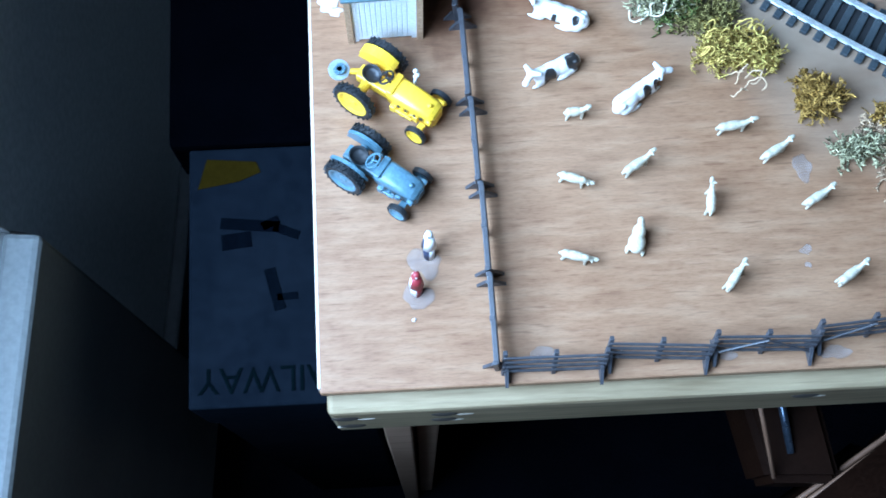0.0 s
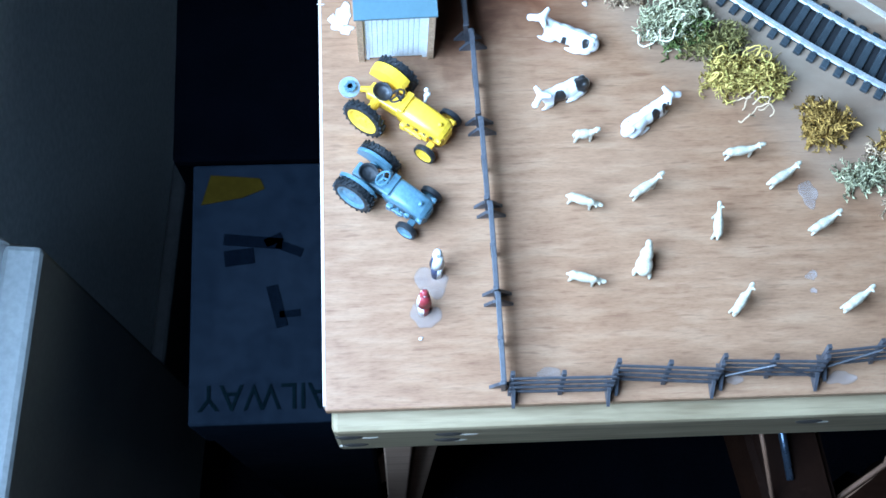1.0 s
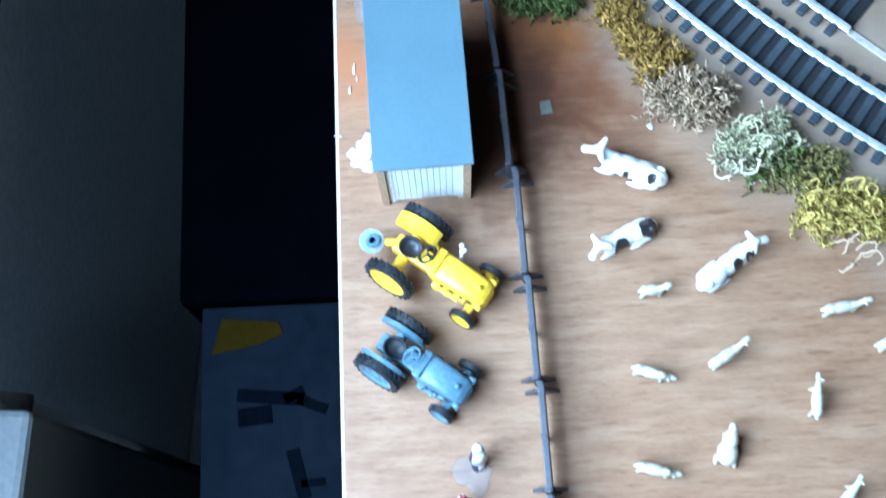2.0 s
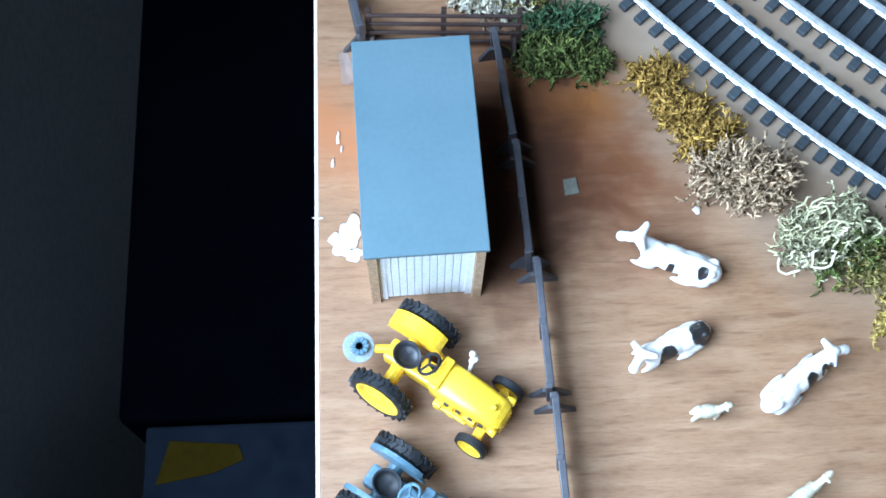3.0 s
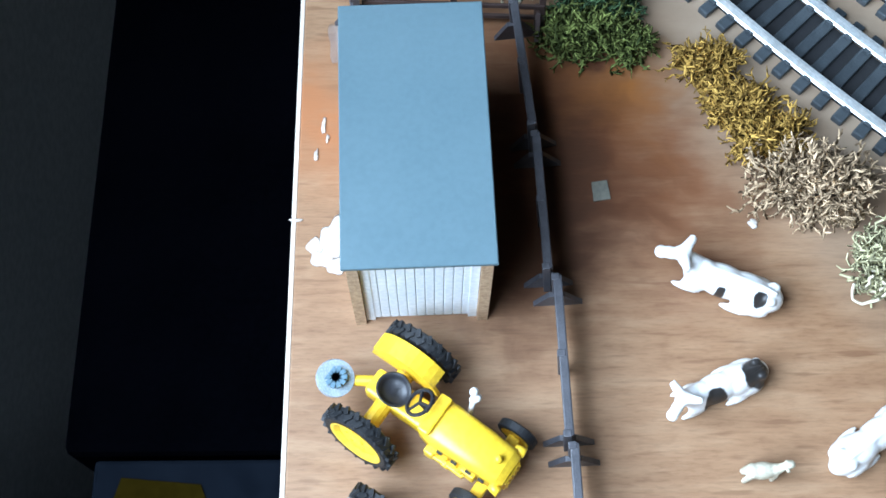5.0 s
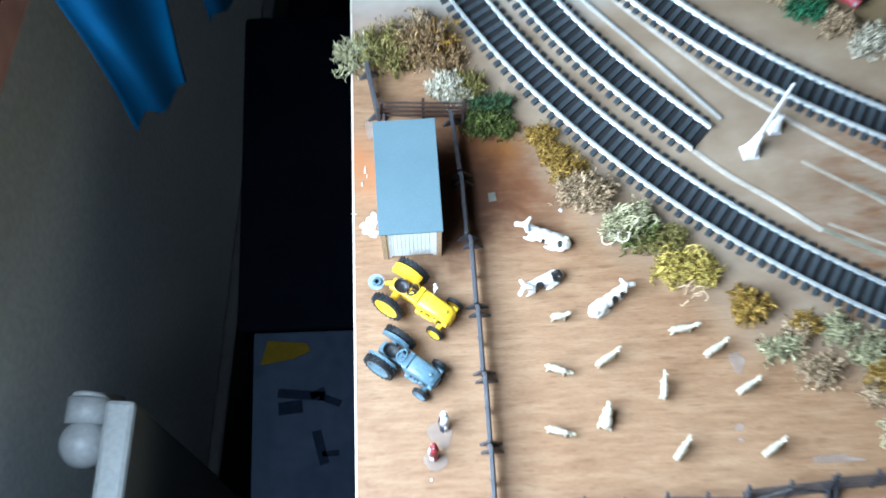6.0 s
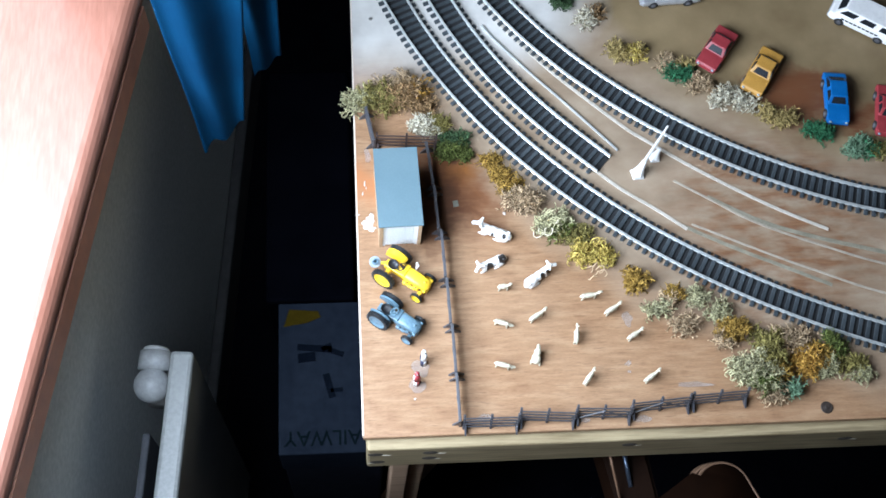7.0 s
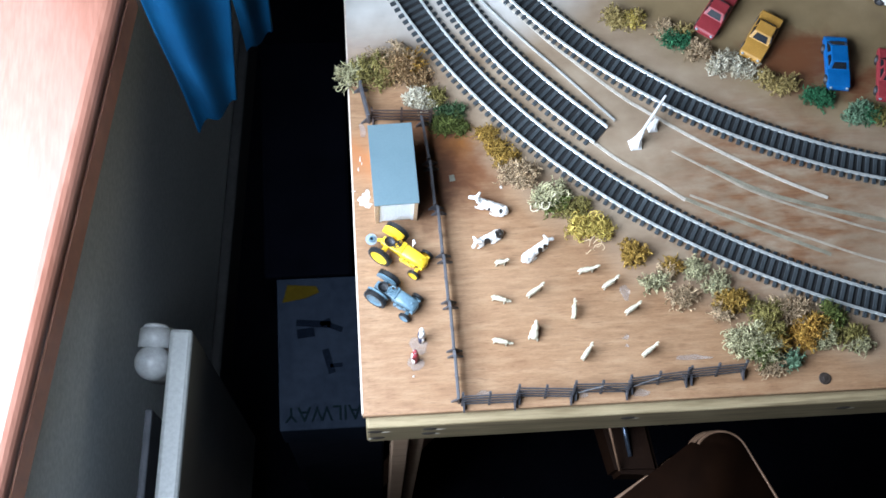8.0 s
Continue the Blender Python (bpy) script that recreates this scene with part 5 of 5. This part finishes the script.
# ---- cars ----
def car(x, y, turn, length, width, paint, label, van=False, hatch=False):
    ob = thing("van" if van else "car", at(x, y, 0, turn), label, "model van" if van else "model car", "" if van else "cars in the yard")
    L, W = length / 2, width / 2
    z0, belt, top = 0.0028, (0.0112 if van else 0.0088), (0.0195 if van else 0.0138)
    bm = bmesh.new()
    secs = ((-L, 0.92, z0 + 0.001, belt - 0.0012), (-L * 0.92, 1.0, z0, belt), (-L * 0.3, 1.0, z0, belt + 0.0002), (L * 0.45, 1.0, z0, belt), (L * 0.93, 0.97, z0, belt - 0.0008), (L, 0.90, z0 + 0.001, belt - 0.0024))
    prev = None
    for sx, w, a, b in secs:
        ring = [bm.verts.new((sx, s * W * w * q, z)) for s, q, z in ((-1, 0.93, a), (-1, 1.0, (a + b) / 2), (-1, 0.93, b), (1, 0.93, b), (1, 1.0, (a + b) / 2), (1, 0.93, a))]
        if prev:
            for j in range(6):
                bm.faces.new((prev[j], ring[j], ring[(j + 1) % 6], prev[(j + 1) % 6]))
        else:
            bm.faces.new(ring[::-1])
        prev = ring
    bm.faces.new(prev)
    bmesh.ops.recalc_face_normals(bm, faces=bm.faces)
    bmesh.ops.bevel(bm, geom=[e for e in bm.edges if e.calc_face_angle(0) > 0.4], offset=0.0005, segments=2, affect="EDGES", profile=0.6)
    body = part("body", bm, paint, ob, smooth=False)
    lo = (-L * 0.97, L * 0.86) if van else ((-L * 0.80 if hatch else -L * 0.58), L * 0.36)
    hi = (-L * 0.93, L * 0.62) if van else ((-L * 0.50 if hatch else -L * 0.36), L * 0.10)
    wl, wh = W * 0.90, W * (0.80 if van else 0.70)
    bm = bmesh.new()
    q = [bm.verts.new(v) for v in ((lo[0], -wl, belt - 0.0004), (lo[1], -wl, belt - 0.0004), (lo[1], wl, belt - 0.0004), (lo[0], wl, belt - 0.0004), (hi[0], -wh, top), (hi[1], -wh, top), (hi[1], wh, top), (hi[0], wh, top))]
    for f in ((0, 1, 5, 4), (1, 2, 6, 5), (2, 3, 7, 6), (3, 0, 4, 7), (4, 5, 6, 7), (3, 2, 1, 0)):
        bm.faces.new([q[i] for i in f])
    bmesh.ops.bevel(bm, geom=list(bm.edges), offset=0.0007, segments=2, affect="EDGES", profile=0.6)
    part("cabin", bm, paint, ob)

    def pane(a, b, c, d, name):
        """A thin pane set a hair proud of a cabin face, shrunk towards its middle."""
        pts = [Vector(p) for p in (a, b, c, d)]
        mid = sum(pts, Vector()) / 4
        nrm = (pts[1] - pts[0]).cross(pts[2] - pts[0]).normalized()
        pts = [mid + (p - mid) * 0.68 for p in pts]
        bmm = bmesh.new()
        f = [bmm.verts.new(p + nrm * 0.0003) for p in pts]
        g = [bmm.verts.new(p - nrm * 0.0006) for p in pts]
        bmm.faces.new(f)
        bmm.faces.new(g[::-1])
        for i in range(4):
            bmm.faces.new((f[i], g[i], g[(i + 1) % 4], f[(i + 1) % 4]))
        part(name, bmm, M["glass"], ob, "dark tinted window")
    B = belt
    pane((lo[1], -wl, B), (lo[1], wl, B), (hi[1], wh, top), (hi[1], -wh, top), "windscreen")
    pane((lo[0], wl, B), (lo[0], -wl, B), (hi[0], -wh, top), (hi[0], wh, top), "rear_window")
    for s in (-1, 1):
        for k in range(3 if van else 2):
            n = 3 if van else 2
            fa, fb = k / n, (k + 1) / n
            xa, xb = lo[0] + (lo[1] - lo[0]) * fa, lo[0] + (lo[1] - lo[0]) * fb
            ya, yb = hi[0] + (hi[1] - hi[0]) * fa, hi[0] + (hi[1] - hi[0]) * fb
            zl = B + 0.001
            c = [(xa, s * wl, zl), (xb, s * wl, zl), (yb, s * wh, top), (ya, s * wh, top)]
            pane(*(c if s < 0 else (c[1], c[0], c[3], c[2])), "side_window")
    for sx in (-0.58, 0.62):
        for s in (-1, 1):
            hub = new("wheel")
            hub.empty_display_size = 0.004
            hub.parent = ob
            hub.location = (L * sx, s * (W - 0.0012), 0.0040)
            bm = bmesh.new()
            cyl(bm, (0, -0.0013, 0), (0, 0.0013, 0), 0.0040, None, 18)
            bmesh.ops.bevel(bm, geom=[e for e in bm.edges if e.calc_face_angle(0) > 1.0], offset=0.0004, segments=1, affect="EDGES")
            part("tyre", bm, M["tyre"], hub)
            bm = bmesh.new()
            cyl(bm, (0, s * 0.0012, 0), (0, s * 0.0017, 0), 0.0022, 0.0018, 14)
            part("hub_cap", bm, M["hub"], hub)
    for sx, name in ((1, "front_bumper"), (-1, "rear_bumper")):
        bm = bmesh.new()
        box(bm, (sx * (L + 0.0002) - 0.0006, -W * 0.88, 0.0042), (sx * (L + 0.0002) + 0.0006, W * 0.88, 0.0056), 0.0003)
        part(name, bm, M["silver"] if van or paint is M["silver"] else paint, ob)
    for s in (-1, 1):
        bm = bmesh.new()
        cyl(bm, (L - 0.0004, s * W * 0.68, 0.0066), (L + 0.0003, s * W * 0.68, 0.0066), 0.0011, None, 12)
        part("headlight", bm, M["clear"], ob)
    if van:
        for s in (-1, 1):
            bm = bmesh.new()
            for k in range(9):
                box(bm, (-L * 0.5 + k * 0.0036, s * (W + 0.00005) - 0.0001, 0.0084), (-L * 0.5 + k * 0.0036 + 0.0026, s * (W + 0.00005) + 0.0001, 0.0098))
            part("lettering", bm, M["print_dark"], ob, "row of small dark printed bars")
    return ob


for args in ((286, 298, 234, 0.041, 0.0185, M["red"], "dark red model saloon car parked beside the bushes"),
             (319, 277, 236, 0.043, 0.0190, M["ochre"], "ochre yellow model saloon car parked beside the bushes"),
             (374, 252, 264, 0.044, 0.0185, M["blue"], "bright blue model hatchback car parked by green bushes"),
             (413, 240, 258, 0.044, 0.0190, M["red"], "dark red model car parked next to the blue one"),
             (254, 350, 4, 0.048, 0.0190, M["silver"], "silver model car standing sideways in the yard")):
    car(*args[:3], args[3], args[4], args[5], args[6], hatch=args[5] is M["blue"])
car(411, 323, 148, 0.056, 0.0230, M["white"], "white model van with a row of small dark printing", van=True)


# ---- lichen bushes ----
def lichen_clump(x, y, rx, ry, h, colour, n, seed, label, curl=1.0):
    """A tuft of fine branching strands, thick at the root and forked at the tips."""
    rnd = random.Random(seed)
    verts, faces = [], []

    def strand(p, d, steps, r):
        ring0 = None
        for k in range(steps + 1):
            side = d.cross(Vector((rnd.uniform(-1, 1), rnd.uniform(-1, 1), rnd.uniform(-1, 1))))
            side = side.normalized() if side.length > 1e-4 else Vector((1, 0, 0))
            up = d.cross(side)
            rr = r * (1 - 0.35 * k / steps)
            ring = len(verts)
            for j in range(3):
                a = 2 * math.pi * j / 3
                verts.append(p + side * (rr * math.cos(a)) + up * (rr * math.sin(a)))
            if ring0 is not None:
                for j in range(3):
                    faces.append((ring0 + j, ring0 + (j + 1) % 3, ring + (j + 1) % 3, ring + j))
            ring0 = ring
            if k in (steps - 1, steps - 3) and steps > 3 and r > 0.00030:
                for _ in range(2):
                    e = (d + Vector((rnd.uniform(-1, 1), rnd.uniform(-1, 1), rnd.uniform(-0.6, 1))) * 0.9).normalized()
                    strand(p.copy(), e, 2, r * 0.78)
            p = p + d * rnd.uniform(0.0008, 0.0016)
            d = (d + Vector((rnd.uniform(-1, 1), rnd.uniform(-1, 1), rnd.uniform(-1, 1))) * 0.85 * curl).normalized()
            if p.z < 0.0003:
                p.z = 0.0003
                d.z = abs(d.z)
    lobes = [(rnd.uniform(-0.6, 0.6), rnd.uniform(-0.6, 0.6), rnd.uniform(0.35, 0.75)) for _ in range(6)]
    for _ in range(n):
        lx, ly, ls = lobes[rnd.randrange(6)]
        u = Vector((rnd.gauss(0, 1), rnd.gauss(0, 1), abs(rnd.gauss(0, 1)) + 0.1)).normalized()
        f = rnd.uniform(0.35, 1.0)
        px, py = (lx + u.x * ls * f * 0.75) * rx / 1000, (ly + u.y * ls * f * 0.75) * ry / 1000
        edge = max(0.12, 1 - (lx * lx + ly * ly) * 0.6)
        pz = 0.0005 + u.z * f * h / 1000 * edge * ls * 1.25
        strand(Vector((px, py, pz)), u, rnd.choice((4, 5, 6, 7)), rnd.uniform(0.00027, 0.00056))
    me = bpy.data.meshes.new("lichen_bush")
    me.from_pydata([tuple(v) for v in verts], [], faces)
    me.materials.append(LICHEN[colour])
    me.polygons.foreach_set("use_smooth", [True] * len(me.polygons))
    ob = new("lichen_bush", me)
    ob.matrix_world = at(x, y)
    return tagged(ob, label, "lichen bush", "lichen bushes on the layout")


NAMES = dict(olive="olive", brown="brown", green="leaf green", teal="dark green", emerald="emerald green", mint="minty green", straw="straw yellow", mustard="mustard", yellow="bright yellow", tan="tan", cream="cream white", pale="pale green", orange="orange")
BUSHES = (
    (19, 259, 19, 15, 30, "olive", 620), (33, 262, 18, 15, 31, "brown", 560), (4, 257, 14, 12, 24, "pale", 400), (30, 271, 16, 12, 30, "tan", 380), (44, 266, 12, 9, 22, "orange", 150), (40, 268, 12, 9, 22, "tan", 260), (47.5, 236, 6.5, 5.5, 13, "cream", 330), (55.5, 232.5, 6.5, 5.5, 12, "cream", 320), (53, 252, 10, 9, 11, "brown", 200),
    (65, 236, 10, 8, 10, "olive", 220), (73, 226, 11, 8, 9, "teal", 260), (71, 215, 12, 7, 8, "green", 280), (82, 210.5, 6, 4.5, 6, "green", 110),
    (100, 204, 6, 5, 7, "mustard", 220), (107, 194, 6.5, 5.5, 8, "mustard", 240), (113, 184, 7, 6, 9, "mustard", 220), (122.5, 170, 14, 13, 17, "tan", 560),
    (139, 155, 11, 10, 12, "pale", 260), (148, 149, 10, 9, 12, "green", 150), (146, 156, 9, 7, 14, "pale", 130), (158, 143, 13, 8, 9, "olive", 260), (169, 127, 16, 10, 10, "yellow", 420), (160, 133, 9, 6, 6, "yellow", 90),
    (202, 108, 11, 9, 11, "mustard", 300), (212, 86, 9, 6, 7, "pale", 160), (224, 97, 8, 4, 5, "mustard", 100), (221, 91, 5, 5, 6, "tan", 70), (243, 93, 6, 7, 9, "pale", 170), (256, 83, 8, 8, 8, "pale", 170), (229, 71, 9, 8, 8, "tan", 200),
    (266, 68, 13, 10, 12, "mustard", 320), (258, 60, 8, 6, 8, "tan", 110), (272, 36, 20, 17, 24, "pale", 720), (286, 44, 15, 14, 24, "olive", 420), (281, 30, 14, 12, 18, "green", 300), (292, 34, 12, 10, 16, "mustard", 220), (300, 58, 22, 9, 14, "tan", 420), (288, 60, 12, 8, 14, "olive", 200), (314, 40, 13, 11, 15, "orange", 400), (323, 47, 9, 8, 12, "mustard", 160), (299, 24, 7, 5, 9, "mint", 150), (336, 54, 9, 10, 12, "green", 230), (330, 38, 12, 7, 9, "pale", 180), (346, 37, 16, 7, 8, "olive", 200), (352, 31, 11, 5, 6, "pale", 110), (286, 18, 9, 4, 6, "tan", 90),
    (170, 345, 10, 7, 9, "teal", 200), (185, 329, 11, 6, 8, "cream", 200), (195, 335, 7, 5, 6, "brown", 90), (214, 300, 15, 9, 9, "straw", 320), (222, 296, 8, 6, 8, "yellow", 120), (243, 287, 10, 6, 8, "tan", 180), (251, 276, 12, 9, 10, "emerald", 320), (256, 284, 10, 4, 8, "straw", 100), (270, 267, 10, 9, 10, "tan", 260),
    (285, 257, 10, 9, 9, "cream", 240), (300, 252, 13, 8, 9, "cream", 280), (320, 243, 10, 7, 8, "straw", 180), (333, 236, 11, 6, 7, "straw", 200), (356, 225, 13, 9, 10, "emerald", 320), (386, 211, 13, 8, 9, "mint", 260), (392, 209, 11, 7, 8, "emerald", 110), (404, 207, 10, 7, 8, "olive", 200), (425, 200, 12, 8, 9, "mustard", 180),
)
for i, (x, y, rx, ry, h, colour, n) in enumerate(BUSHES):
    size = "large" if rx * ry > 180 else "low" if h < 8 else "small"
    lichen_clump(x, y, rx, ry, h, colour, int(n * 0.80), 100 + i, f"{size} {NAMES[colour]} dried lichen bush glued to the board")


def fibres(x, y, rx, ry, colour, n, seed, label):
    """Long looping fibres of lichen lying loose on a bush."""
    rnd = random.Random(seed)
    ob = new("lichen_fibres")
    ob.empty_display_size = 0.005
    ob.matrix_world = at(x, y)
    tagged(ob, label, "lichen fibres", "loose lichen fibres")
    for _ in range(n):
        bm = bmesh.new()
        cx, cy, r = rnd.uniform(-rx, rx) / 1000, rnd.uniform(-ry, ry) / 1000, rnd.uniform(0.0016, 0.0036)
        a0, turn, z0 = rnd.uniform(0, 6.28), rnd.uniform(2.0, 5.5), rnd.uniform(0.002, 0.011)
        q = [1 + rnd.uniform(-0.22, 0.22) for _ in range(13)]
        pts = [Vector((cx + q[k] * r * math.cos(a0 + turn * k / 12), cy + q[k] * r * 0.7 * math.sin(a0 + turn * k / 12), z0 + 0.0025 * math.sin(a0 + k * 0.5))) for k in range(13)]
        tube(bm, pts, 0.00036, 5)
        part("fibre", bm, LICHEN[colour], ob, smooth=True)


fibres(145, 155, 9, 8, "pale", 26, 1, "pale green looping lichen fibres on a bush")
fibres(165, 130, 12, 7, "yellow", 24, 2, "yellow looping lichen fibres trailing from a bush")
fibres(136, 148, 7, 5, "cream", 8, 3, "cream looping lichen fibres trailing over the board")
fibres(35, 262, 14, 8, "tan", 12, 4, "tan looping lichen fibres on a bush")
fibres(263, 36, 8, 9, "pale", 14, 5, "cream looping lichen fibres on a bush")
fibres(168, 113, 5, 6, "tan", 5, 6, "tan lichen fibres hanging onto the board")
